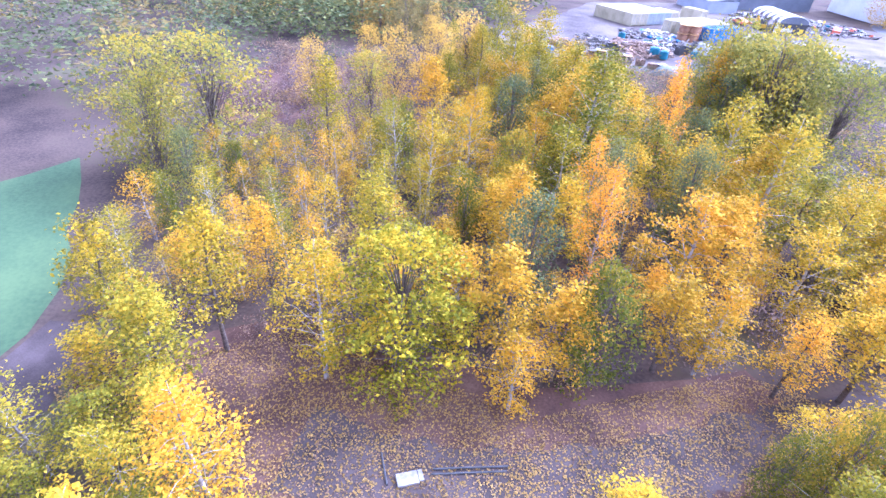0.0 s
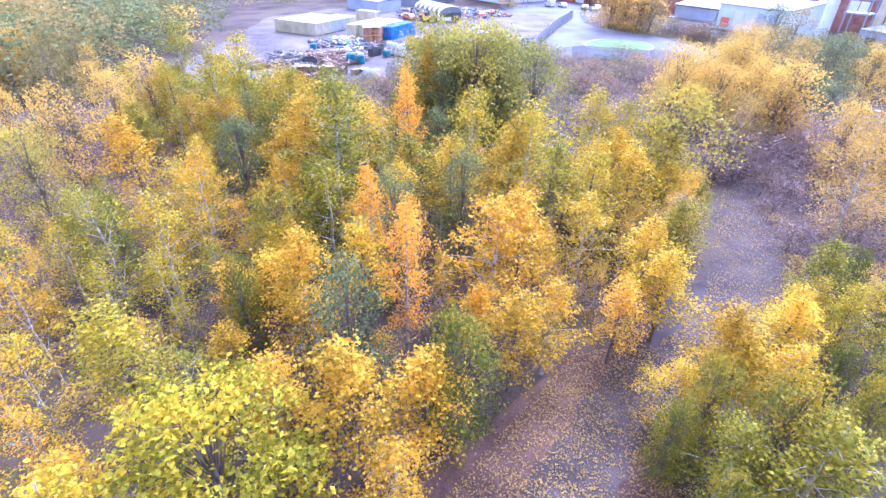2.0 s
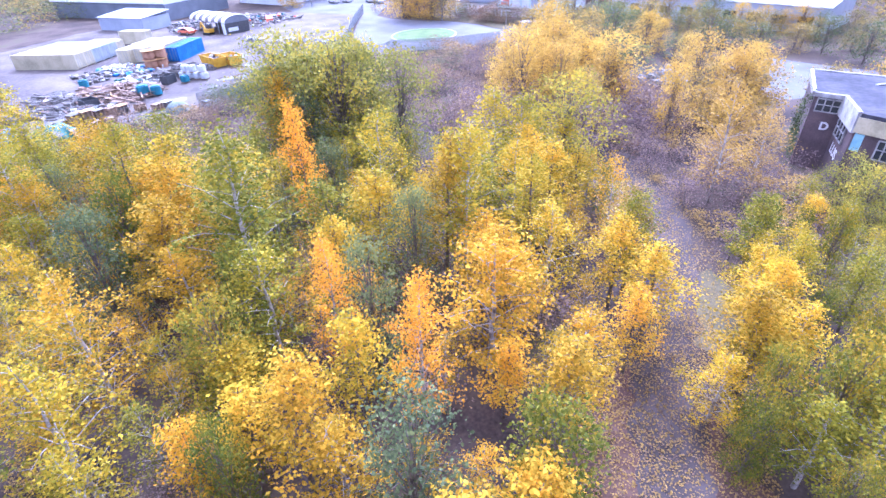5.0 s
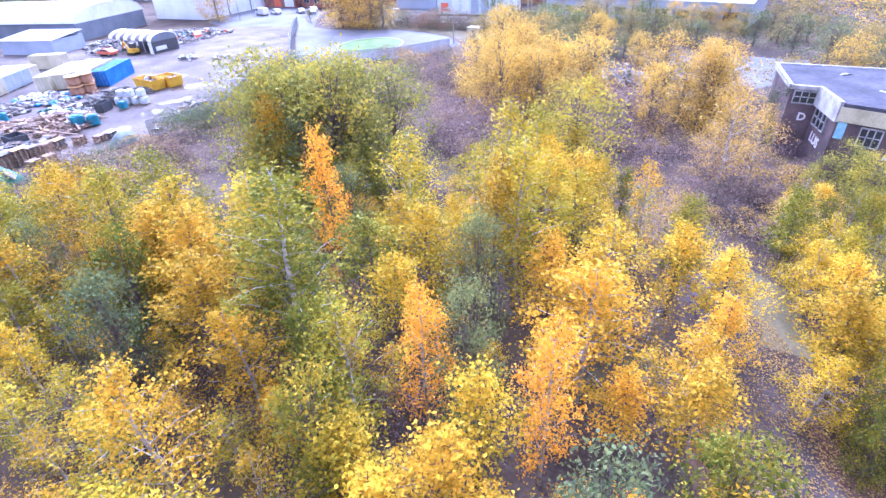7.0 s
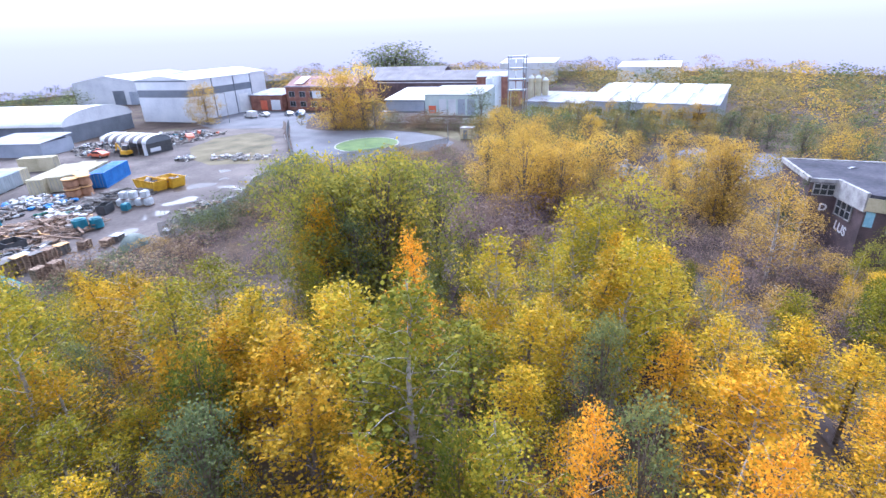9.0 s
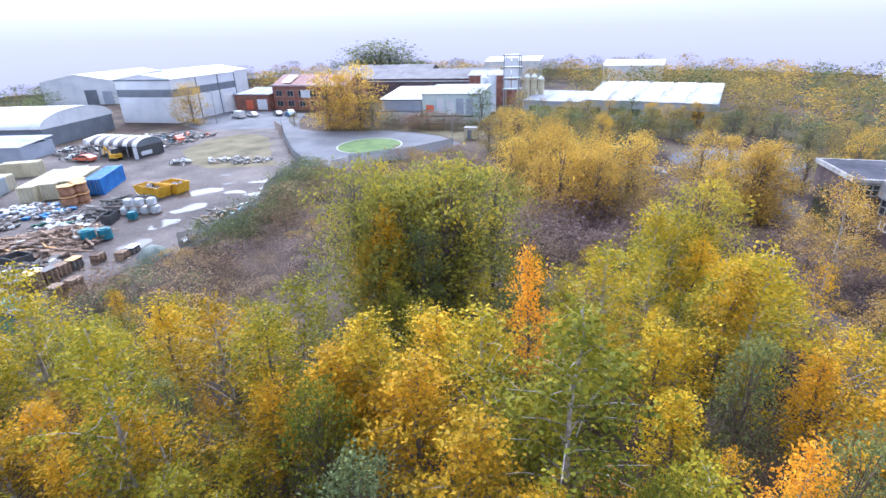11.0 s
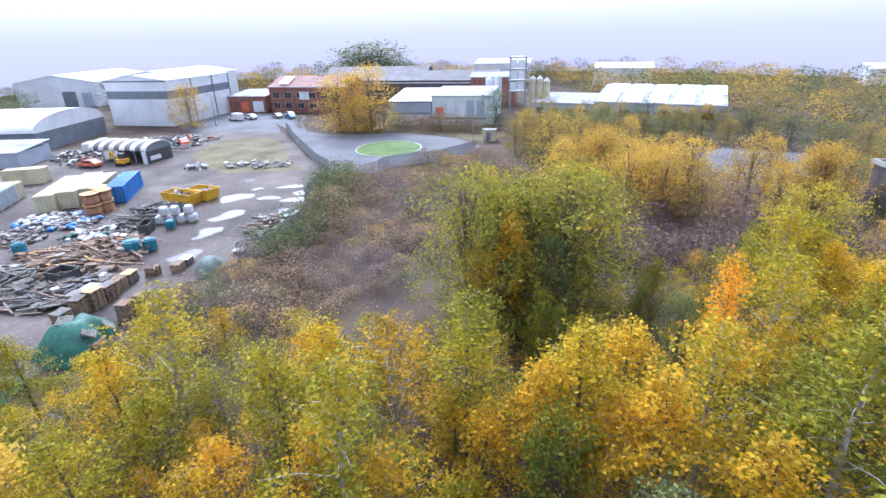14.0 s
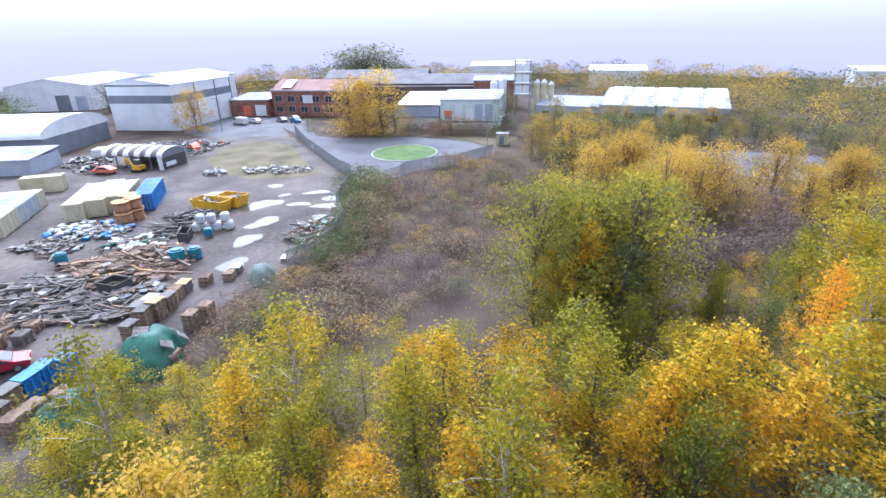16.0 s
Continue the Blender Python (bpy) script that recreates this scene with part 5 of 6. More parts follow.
for i, (x, y, n, mat, cover) in enumerate((
        (10.6, 92.3, 10, WOOD, GREY_WOOD), (12.4, 92.7, 12, WOOD, GREY_WOOD), (13.8, 92.6, 13, WOOD, NEW_WOOD), (15.3, 92.8, 11, WOOD, GREY_WOOD), (13.2, 94.0, 11, WOOD, GREY_WOOD),
        (14.8, 94.2, 10, WOOD, WHITE_BAG), (17.0, 93.6, 9, WOOD, None), (18.6, 94.0, 8, GREY_WOOD, NEW_WOOD), (20.6, 93.2, 7, WOOD, None), (2.6, 92.8, 13, BLUE_SHEET, BLUE_SHEET),
        (3.9, 93.0, 13, BLUE_SHEET, BLUE_SHEET), (5.3, 92.6, 12, BLUE_SHEET, BLUE_SHEET), (1.2, 92.6, 13, WOOD, GREY_WOOD), (-0.2, 91.6, 12, WOOD, GREY_WOOD), (-0.4, 89.9, 11, WOOD, None),
        (1.0, 90.2, 9, WOOD, WOOD), (7.6, 100.6, 7, GREY_WOOD, None), (9.2, 101.6, 6, WOOD, None), (6.2, 101.8, 8, WOOD, None), (3.0, 90.4, 6, WOOD, None), (13.4, 88.6, 10, WOOD, None),
        (14.9, 88.2, 11, WOOD, None), (22.2, 91.6, 6, WOOD, None), (23.8, 92.0, 5, GREY_WOOD, WHITE_BAG), (27.8, 88.4, 3, WOOD, WHITE_BAG), (8.7, 86.4, 6, WOOD, None))):
    label = {"weathered_timber": "tall stack of brown wooden pallets", "grey_old_timber": "stack of grey old pallets", "blue_tarpaulin": "stack of blue pallets under blue cover"}[mat.name]
    pallet_stack(x, y, 12 + stack_rng.uniform(-8, 8), n, mat, label, cover)

PLANK = {m.name: piece("plank", boxes((-1.0, -0.075, -0.03, 1.0, 0.075, 0.03)), m) for m in (WOOD, GREY_WOOD, NEW_WOOD, SCRAP)}
BEAM = {m.name: piece("beam", boxes((-1.8, -0.09, -0.08, 1.8, 0.09, 0.08)), m) for m in (WOOD, GREY_WOOD, SCRAP)}
BLOCK = {m.name: piece("block", boxes((-0.36, -0.24, -0.16, 0.36, 0.24, 0.16)), m) for m in (SCRAP, WHITE_BAG, CONCRETE, TEAL, BLUE_SHEET, RED_SIGN, GREY_WOOD, DARK_STEEL)}


def bag_bm():
    bm = bmesh.new()
    bmesh.ops.create_icosphere(bm, subdivisions=2, radius=0.5)
    for v in bm.verts:
        n = noise.noise(v.co * 2.3)
        v.co *= 1 + 0.7 * n
        v.co.z *= 0.5
    return bm


BAG = {m.name: piece("sack", bag_bm(), m) for m in (WHITE_BAG, BLUE_SHEET, TEAL, GREEN_NET)}


def heap(name, label, category, ring, n, height, mix, rng_seed, tilt=14, turn=None):
    """A heap of loose pieces over a ring, higher in the middle. mix: meshes with weights."""
    rng = random.Random(rng_seed)
    xs, ys = [p[0] for p in ring], [p[1] for p in ring]
    cx, cy = sum(xs) / len(xs), sum(ys) / len(ys)
    size = max(max(xs) - min(xs), max(ys) - min(ys)) / 2
    r = root(name, pose(cx, cy, 0.05), label, category)
    k = 0
    while k < n:
        x, y = rng.uniform(min(xs), max(xs)), rng.uniform(min(ys), max(ys))
        if not inside(x, y, ring):
            continue
        me = rng.choices([m for m, _ in mix], [w for _, w in mix])[0]
        f = max(0.0, 1 - math.hypot(x - cx, y - cy) / size)
        z = 0.16 + rng.uniform(0, 1) * height * (0.3 + f)
        s, sy, sz = rng.uniform(0.6, 1.35), rng.uniform(0.6, 1.5), rng.uniform(0.6, 1.4)
        a = rng.uniform(0, 180) if turn is None else rng.gauss(turn, 34)
        put(me.name.split(".")[0], me, pose(x - cx, y - cy, z, rng.uniform(-tilt, tilt), rng.uniform(-tilt, tilt), a) @ Matrix.Diagonal((s, sy, sz, 1)), r)
        k += 1
    # the loose small stuff between the pieces
    verts, faces = [], []
    for _ in range(n * 2):
        x, y = rng.uniform(min(xs), max(xs)), rng.uniform(min(ys), max(ys))
        if not inside(x, y, ring):
            continue
        f = max(0.0, 1 - math.hypot(x - cx, y - cy) / size)
        m = pose(x - cx, y - cy, 0.05 + rng.uniform(0, 0.8) * height * (0.3 + f), rng.uniform(-20, 20), rng.uniform(-20, 20), rng.uniform(0, 180))
        a, b, c = rng.uniform(0.15, 0.6), rng.uniform(0.04, 0.16), rng.uniform(0.02, 0.07)
        o = len(verts)
        verts += [tuple(m @ Vector((a * u, b * v, c * w))) for u in (-1, 1) for v in (-1, 1) for w in (-1, 1)]
        faces += [tuple(o + q for q in f) for f in ((0, 1, 3, 2), (4, 6, 7, 5), (0, 4, 5, 1), (2, 3, 7, 6), (0, 2, 6, 4), (1, 5, 7, 3))]
    me = bpy.data.meshes.new("debris")
    me.from_pydata(verts, [], faces)
    me.materials.append(mix[0][0].materials[0] if len(mix[0][0].vertices) == 8 else SCRAP)
    ob = put("debris", me, Matrix.Identity(4), r)
    ob["kind"] = "stuff"


WP, GP, NP, SP = PLANK[WOOD.name], PLANK[GREY_WOOD.name], PLANK[NEW_WOOD.name], PLANK[SCRAP.name]
WB, GB, SB = BEAM[WOOD.name], BEAM[GREY_WOOD.name], BEAM[SCRAP.name]
SC, WH, CO, TE, BL, RE, DS = (BLOCK[m.name] for m in (SCRAP, WHITE_BAG, CONCRETE, TEAL, BLUE_SHEET, RED_SIGN, DARK_STEEL))
WS, BS, TS, GS = (BAG[m.name] for m in (WHITE_BAG, BLUE_SHEET, TEAL, GREEN_NET))
PW, PG = PALLETS[WOOD.name], PALLETS[GREY_WOOD.name]
heap("timber_heap", "wide heap of broken brown timber and planks", "timber heap", [(16, 103), (20, 112.5), (24.5, 108), (28.5, 102), (25, 98.6), (20.5, 97.8)], 290, 1.0,
     [(WP, 7), (GP, 1.5), (NP, 0.5), (WB, 1.4), (SC, 0.7), (PW, 1.6)], 1, 7, -70)
heap("timber_heap", "heap of grey old beams and planks", "timber heap", [(9, 102.5), (13, 112), (17, 113), (17.5, 106), (14, 101.6), (11, 99.6)], 190, 0.8, [(GP, 4), (GB, 2), (WP, 2), (SC, 0.7), (WH, 0.15), (PG, 1.2)], 2, 7, -60)
heap("timber_heap", "low heap of grey planks and scrap metal", "timber heap", [(10.5, 97), (13.5, 101.5), (19, 98.5), (18.5, 95.8), (14, 95.4)], 150, 0.7, [(GP, 3), (GB, 1), (WP, 2), (SC, 1), (DS, 0.6), (WH, 0.3), (PG, 1)], 3, 9, -70)
heap("scaffold_heap", "stacked grey scaffold boards and frames", "timber heap", [(28.5, 110.5), (36.5, 112.5), (39.5, 107.5), (35.5, 105.6), (30.5, 106.2)], 150, 1.2, [(GP, 3), (GB, 3), (SB, 1), (DS, 0.4), (PG, 1)], 4, 5, -75)
heap("rubbish_heap", "white and blue plastic sacks by containers", "rubbish heap", [(26.5, 124), (29.5, 125.6), (33, 119), (32, 114.5), (28.5, 113.5), (25.6, 119)], 120, 0.5,
     [(WS, 2), (WH, 1.2), (BS, 1.6), (SC, 2.4), (RE, 0.25), (GP, 2.5), (DS, 1)], 5, 12)
heap("rubbish_heap", "dark scrap and timber along the containers", "rubbish heap", [(22, 124), (26, 122), (25, 115), (21, 115)], 80, 0.4, [(SC, 3), (DS, 2), (GP, 3), (WH, 0.3), (WP, 1)], 6, 10)
heap("rubbish_heap", "white sacks and green sheeting", "rubbish heap", [(24.5, 113), (28, 112.5), (30.8, 107.5), (28, 105.5), (25, 108)], 90, 0.6, [(WS, 1.4), (WH, 1.2), (GS, 0.8), (DS, 1), (WP, 3), (GP, 2)], 7, 12)
heap("timber_heap", "heap of green-brown timber against the fence", "timber heap", [(31.5, 88.2), (33.5, 92.2), (38.4, 91.8), (41, 90), (38, 88.2), (34, 87.2)], 170, 1.0,
     [(WP, 4), (GP, 3), (SC, 1.4), (TE, 0.4), (WH, 0.5), (GB, 1)], 8, 14)
heap("rubble_heap", "scattered rubble and boards on rough grass", "rubble", [(60, 117), (63, 121), (66, 115), (67.5, 108), (64, 106.5), (61, 111)], 90, 0.3, [(CO, 2), (SP, 2), (WP, 1.5), (WH, 0.8)], 9, 10)
heap("rubble_heap", "small pile of broken furniture", "rubble", [(57, 124.5), (60.5, 126), (60, 121.5), (57, 121)], 26, 0.6, [(SP, 2), (WH, 1), (DS, 1)], 10, 25)
heap("scrap_heap", "dark scrap vehicles and metal behind the shelter", "scrap heap", [(66, 141), (68, 156), (78, 160), (86, 152), (84, 140), (72, 138)], 220, 0.9, [(SC, 3), (DS, 3), (SB, 1), (RE, 0.4), (WH, 0.5), (TE, 0.3)], 11, 20)
heap("scrap_heap", "scrap and machine parts by the lean-to", "scrap heap", [(52, 146), (56, 158), (64, 164), (66, 156), (58, 147)], 110, 0.6, [(SC, 3), (DS, 3), (RE, 0.4), (WH, 0.6)], 12, 20)
heap("rubble_heap", "pile of pale rubble and broken slabs", "rubble", [(70.5, 43), (75, 41.5), (76, 37), (72, 36), (69.6, 39.5)], 85, 1.9, [(CO, 4), (SP, 2), (SC, 1.5)], 13, 25)
heap("timber_heap", "scattered grey logs and fallen poles", "timber heap", [(36.4, 26.4), (37.6, 29.4), (41, 28.6), (39.4, 25.4)], 22, 0.2, [(GP, 3), (WP, 1), (GB, 0.6)], 14, 5)
heap("timber_heap", "planks and boards along the yard edge", "timber heap", [(5, 103), (8, 108), (10, 106), (9, 102)], 36, 0.6, [(WP, 2), (NP, 0.6), (GP, 1)], 15, 8, 30)


def wrapped_pack(x, y, z, angle, mat, label):
    bm = boxes((-0.6, -0.5, 0, 0.6, 0.5, 1.0))
    bmesh.ops.bevel(bm, geom=bm.edges[:], offset=0.14, segments=2, affect="EDGES")
    for v in bm.verts:
        v.co += Vector((1, 1, 0.3)) * noise.noise(v.co * 3 + Vector((x, y, 0))) * 0.08
    r = root("wrapped_pack", pose(x, y, z, 0, 0, angle), label, "wrapped pack", "wrapped packs")
    part("wrapping", bm, mat, r)
    put("pallet", PALLETS[WOOD.name], pose(0, 0, -0.13), r)


for x, y, z in ((33.0, 105.0, 0.2), (33.6, 103.8, 0.2), (34.2, 102.6, 0.2), (34.8, 101.4, 0.2), (33.4, 104.6, 1.24), (34.0, 103.4, 1.24), (34.9, 102.0, 1.24)):
    wrapped_pack(x, y, z, 25, WHITE_BAG, "white plastic-wrapped pack on pallet")
wrapped_pack(31.8, 102.2, 0.2, 25, TEAL, "teal plastic-wrapped pack on pallet")


def box_trailer(x, y, angle, w, l, h, mat, label):
    r = root("open_crate", pose(x, y, 0.06, 0, 0, angle), label, "crate")
    t = 0.06
    part("side", boxes((0, 0, 0.1, l, t, h)), mat, r)
    part("side", boxes((0, w - t, 0.1, l, w, h)), mat, r)
    part("end", boxes((0, t, 0.1, t, w - t, h)), mat, r)
    part("end", boxes((l - t, t, 0.1, l, w - t, h)), mat, r)
    part("floor_board", boxes((t, t, 0.0, l - t, w - t, 0.1)), mat, r)


box_trailer(16.0, 99.8, 0, 2.4, 2.0, 1.2, DARK_STEEL, "dark open steel crate among timber")
box_trailer(29.4, 103.2, 30, 1.2, 2.4, 1.3, DARK_STEEL, "grey steel frame crate")


def sheeted_heap(x, y, a, b, h, angle, mat, label):
    """A heap under a draped sheet with folds."""
    bm = bmesh.new()
    n, rings = 36, 8
    rows = []
    for k in range(rings + 1):
        f = k / rings
        row = []
        for i in range(n):
            t = i / n * math.tau
            q = 1 + 0.12 * math.sin(3 * t + x) + 0.07 * math.sin(7 * t + y) * f
            px, py = a * f * q * math.cos(t), b * f * q * math.sin(t)
            pz = h * (1 - f ** 2.6) * (1 + 0.15 * noise.noise((px, py, x))) + 0.08 * f * math.sin(11 * t)
            row.append(bm.verts.new((px, py, max(pz, 0.02))))
        rows.append(row)
    for p, q in zip(rows, rows[1:]):
        for i in range(n):
            bm.faces.new((p[i], q[i], q[(i + 1) % n], p[(i + 1) % n]))
    bmesh.ops.remove_doubles(bm, verts=bm.verts, dist=0.001)
    for f in bm.faces:
        f.smooth = True
    r = root("sheeted_heap", pose(x, y, ground_z(x, y) + 0.05, 0, 0, angle), label, "sheeted heap", "heaps under sheets")
    part("sheet", bm, mat, r)
    return r


g = sheeted_heap(8.6, 88.2, 3.2, 2.4, 2.3, 20, GREEN_NET, "green sheet draped over a heap with pallets")
put("pallet", PALLETS[GREY_WOOD.name], pose(0.2, 0.5, 2.25, 8, -6, 20), g)
put("pallet", PALLETS[GREY_WOOD.name], pose(-0.6, -1.6, 1.6, 38, 0, 30), g)
put("pallet", PALLETS[GREY_WOOD.name], pose(1.2, -1.9, 1.2, 50, 0, 40), g)
g = sheeted_heap(1.6, 88.0, 2.6, 1.9, 1.8, 10, GREEN_NET, "green sheet over a heap with pallets on it")
put("pallet", PALLETS[GREY_WOOD.name], pose(-0.4, -0.2, 1.8, 12, -10, 40), g)
put("pallet", PALLETS[GREY_WOOD.name], pose(1.2, -0.8, 1.3, 22, 14, 10), g)
sheeted_heap(23.4, 88.6, 2.2, 1.5, 1.3, 30, FADED_NET, "faded green sheet over a mound by the fence")
for x, y, s, mat in ((20.6, 112.8, 1.2, TEAL), (24.2, 100.0, 1.5, TEAL), (25.6, 98.9, 1.3, TEAL)):
    r = root("plastic_tank", pose(x, y, 0.05, 0, 0, 20), "turquoise plastic tank lying on timber", "plastic tank")
    part("shell", cylinder(0.6 * s, 0.55 * s, 0.9 * s, pose(0, 0, 0.6 * s), 18), mat, r)
    part("lid", cylinder(0.4 * s, 0.36 * s, 0.12, pose(0, 0, 1.06 * s + 0.06), 16), mat, r)


def digger():
    r = root("mini_digger", pose(57.2, 139.6, 0.05, 0, 0, 100), "small yellow digger parked before the shelter", "digger")
    part("track", boxes((-1.0, -0.85, 0, 1.0, -0.5, 0.5)), RUBBER, r)
    part("track", boxes((-1.0, 0.5, 0, 1.0, 0.85, 0.5)), RUBBER, r)
    part("body", boxes((-1.1, -0.75, 0.55, 0.7, 0.75, 1.3)), YELLOW_PAINT, r)
    part("cab", boxes((-0.5, -0.7, 1.3, 0.6, 0.1, 2.3)), DARK_STEEL, r)
    b = boxes((-0.15, -0.12, 0, 0.15, 0.12, 2.2))
    b.transform(pose(0.8, 0, 0.9, 0, 35, 0))
    part("boom", b, YELLOW_PAINT, r)
    b = boxes((-0.12, -0.1, -1.5, 0.12, 0.1, 0))
    b.transform(pose(2.06, 0, 2.7, 0, -15, 0))
    part("arm", b, YELLOW_PAINT, r)
    part("bucket", boxes((2.2, -0.35, 0.7, 2.8, 0.35, 1.25)), DARK_STEEL, r)


digger()


# ---------- fences, gate and lamps ----------
def fence(points, label, height=2.2, bay=2.8):
    r = root("palisade_fence", Matrix.Identity(4), label, "fence", kind="structure")
    for (ax, ay), (bx, by) in zip(points, points[1:]):
        length = math.hypot(bx - ax, by - ay)
        n = max(1, round(length / bay))
        ang = math.degrees(math.atan2(by - ay, bx - ax))
        for k in range(n):
            t = k / n
            x, y = ax + (bx - ax) * t, ay + (by - ay) * t
            m = pose(x, y, ground_z(x, y), 0, 0, ang)
            w = length / n
            bm = boxes((-0.05, -0.05, -0.1, 0.05, 0.05, height))
            bm.transform(m)
            part("post", bm, STEEL, r)
            items = [(0.05, -0.04, 0.35, w - 0.05, 0.0, 0.43), (0.05, -0.04, height - 0.5, w - 0.05, 0.0, height - 0.42)]
            count = int(w / 0.155)
            for j in range(count):
                s = 0.08 + j * (w - 0.16) / count
                items.append((s, -0.06, 0.05, s + 0.085, -0.042, height + 0.05))
            bm = boxes(*items)
            bm.transform(m)
            part("pale_panel", bm, STEEL, r)


fence([(99.0, 131.4), (83.6, 118.3), (66.2, 101.8), (62.6, 97.2)], "grey steel palisade fence round the yard")
fence([(65.0, 88.9), (67.6, 88.2), (71.5, 85.2), (74.4, 81.2), (84.8, 76.4)], "grey steel palisade fence by the turning circle")
fence([(25.9, 87.0), (29.5, 85.2), (38.4, 86.6), (46.0, 91.6), (60.0, 96.0)], "steel fence grown over with brambles")
gate = root("yard_gate", Matrix.Identity(4), "open grey steel yard gates", "gate")
for (ax, ay), ang in (((62.6, 97.0), -76), ((65.0, 88.9), 160)):
    w = 4.0
    items = [(0, -0.03, 0.1, w, 0.03, 0.18), (0, -0.03, 1.95, w, 0.03, 2.03), (0, -0.03, 1.0, w, 0.03, 1.08)] + [(k * 0.2, -0.015, 0.18, k * 0.2 + 0.05, 0.015, 1.95) for k in range(20)]
    bm = boxes(*items)
    bm.transform(pose(ax, ay, 0.05, 0, 0, ang))
    part("gate_leaf", bm, STEEL, gate)
sign = root("notice_board", pose(78.6, 114.2, 1.0, 0, 0, 42), "white notice board on the fence", "sign")
part("board", boxes((0, 0.1, 0, 0.9, 0.14, 1.1)), WHITE_CLAD, sign)


def lamp(x, y, h, angle):
    r = root("street_lamp", pose(x, y, 0.05, 0, 0, angle), "tall pale grey street lamp post", "street lamp", "street lamps")
    part("base", cylinder(0.14, 0.14, 1.2, pose(0, 0, 0.6), 12), STEEL, r)
    part("pole", cylinder(0.1, 0.06, h - 1.2, pose(0, 0, 1.2 + (h - 1.2) / 2), 10), CONCRETE, r, "pale column")
    bm = boxes((-0.04, -0.04, h - 0.05, 1.0, 0.04, h + 0.03))
    part("arm", bm, CONCRETE, r)
    part("lantern", boxes((0.8, -0.13, h - 0.12, 1.5, 0.13, h + 0.06)), STEEL, r)


lamp(100.5, 104.2, 9.1, 100)
lamp(90.5, 78.8, 6.9, 150)
lamp(99.5, 154.5, 8.5, 100)
kiosk = root("utility_kiosk", pose(94.5, 77.6, 0.05, 0, 0, -84), "small cream utility kiosk with flat roof", "kiosk")
part("body", boxes((0, 0, 0, 2.6, 2.2, 2.3)), CREAM, kiosk)
part("roof", boxes((-0.15, -0.15, 2.3, 2.75, 2.35, 2.5)), CONCRETE, kiosk)
part("door", boxes((0.7, -0.05, 0.1, 1.7, 0, 2.0)), GREY_CLAD, kiosk)

# slab, kerb and pipes in the clearing
slab = root("concrete_slab", pose(-3.8, 14.3, ground_z(-3.8, 14.3) + 0.09, 0, 3, 24), "cracked pale concrete slab in the clearing", "concrete slab")
part("slab", boxes((-0.5, -0.28, 0, 0.4, 0.28, 0.12)), CONCRETE, slab)
part("fragment", boxes((0.43, -0.2, 0, 0.62, 0.3, 0.08)), CONCRETE, slab)
for k, (x, y, a, l) in enumerate(((-1.3, 15.25, 12, 3.2), (-1.35, 15.0, 12, 3.2), (-4.9, 14.6, 112, 1.5))):
    pipe = root("steel_rail", pose(x, y, ground_z(x, y) + 0.12, 0, 90, a), "dark rusty rail lying on leaves", "rail", "rails on the ground")
    part("rail", cylinder(0.05, 0.05, l, pose(0, 0, 0), 8), DARK_STEEL, pipe)

# ---------- woods round the estate ----------
EAST_RING = [(44, 46), (56, 52), (72, 62), (86, 70), (104, 70), (118, 66), (120, 20), (100, 0), (66, 4), (64, 24), (54, 26), (46, 34)]
PAD_RING = [(70, 22), (86, 12), (98, 14), (100, 32), (88, 38), (74, 34)]
for x, y in scatter(EAST_RING, 4.2, 900, tree_rng, planted):
    if inside(x, y, PAD_RING) or (46 < x < 81 and 33 < y < 43.5):
        continue
    near_road = x < 70
    plant(tree_rng.choices(["far_gold", "far_olive", "far_green"], [6, 2, 0.5] if near_road else [1.5, 3, 3])[0], x, y, tree_rng.uniform(7.8, 10.8) if near_road else tree_rng.uniform(5.0, 8.8), 1.05, "trees east of the wood")
    planted.append((x, y))
for k in range(13):
    plant(tree_rng.choice(["far_green", "far_olive", "far_gold"]), 122.5 - 0.18 * k + tree_rng.uniform(-1.2, 1.2), 66 - 3.3 * k, tree_rng.uniform(4.2, 6.8), 0.8, "trees east of the wood")
FAR_RING = [(128, 22), (148, 20), (160, 66), (172, 70), (176, 20), (170, -60), (130, -100), (70, -90), (60, -30), (64, 2), (100, -2), (122, 16)]
grove("far_woods", [(tree_rng.choices(["far_gold", "far_olive", "far_green"], [1, 3, 3])[0], x, y, tree_rng.uniform(7, 11), 1.5)
                    for x, y in scatter(FAR_RING, 7.0, 900, tree_rng, planted)], "dull olive and green woods in mist", "woodland")
BEHIND_RING = [(178, 20), (206, 90), (206, 120), (196, 160), (176, 186), (172, 240), (150, 262), (170, 300), (230, 270), (290, 190), (305, 70), (280, 0), (190, -40)]
grove("far_woods", [(tree_rng.choices(["far_gold", "far_olive", "far_green"], [2, 3, 2])[0], x, y, tree_rng.uniform(5, 9), 2.0)
                    for x, y in scatter(BEHIND_RING, 8, 900, tree_rng, planted)], "dim woods behind the works", "woodland")
WEST_WOOD = [(-50, 14), (-48, 32), (-42, 44), (-38, 54), (-38, 70), (-38, 86), (-32, 100), (-30, 124), (-50, 170), (-120, 160), (-150, 60), (-110, 0), (-62, -10)]
grove("dark_woods", [(tree_rng.choices(["far_green", "far_olive", "far_gold"], [6, 2, 0.4])[0], x, y, tree_rng.uniform(6, 10), 1.75)
                     for x, y in scatter(WEST_WOOD, 6.6, 1300, tree_rng, planted)], "dark grey-green woods beyond the field", "woodland")
WEST_GROVE = [(-120, 160), (-50, 170), (-30, 124), (-22, 130), (10, 165), (40, 190), (60, 230), (60, 300), (-40, 300), (-140, 240)]
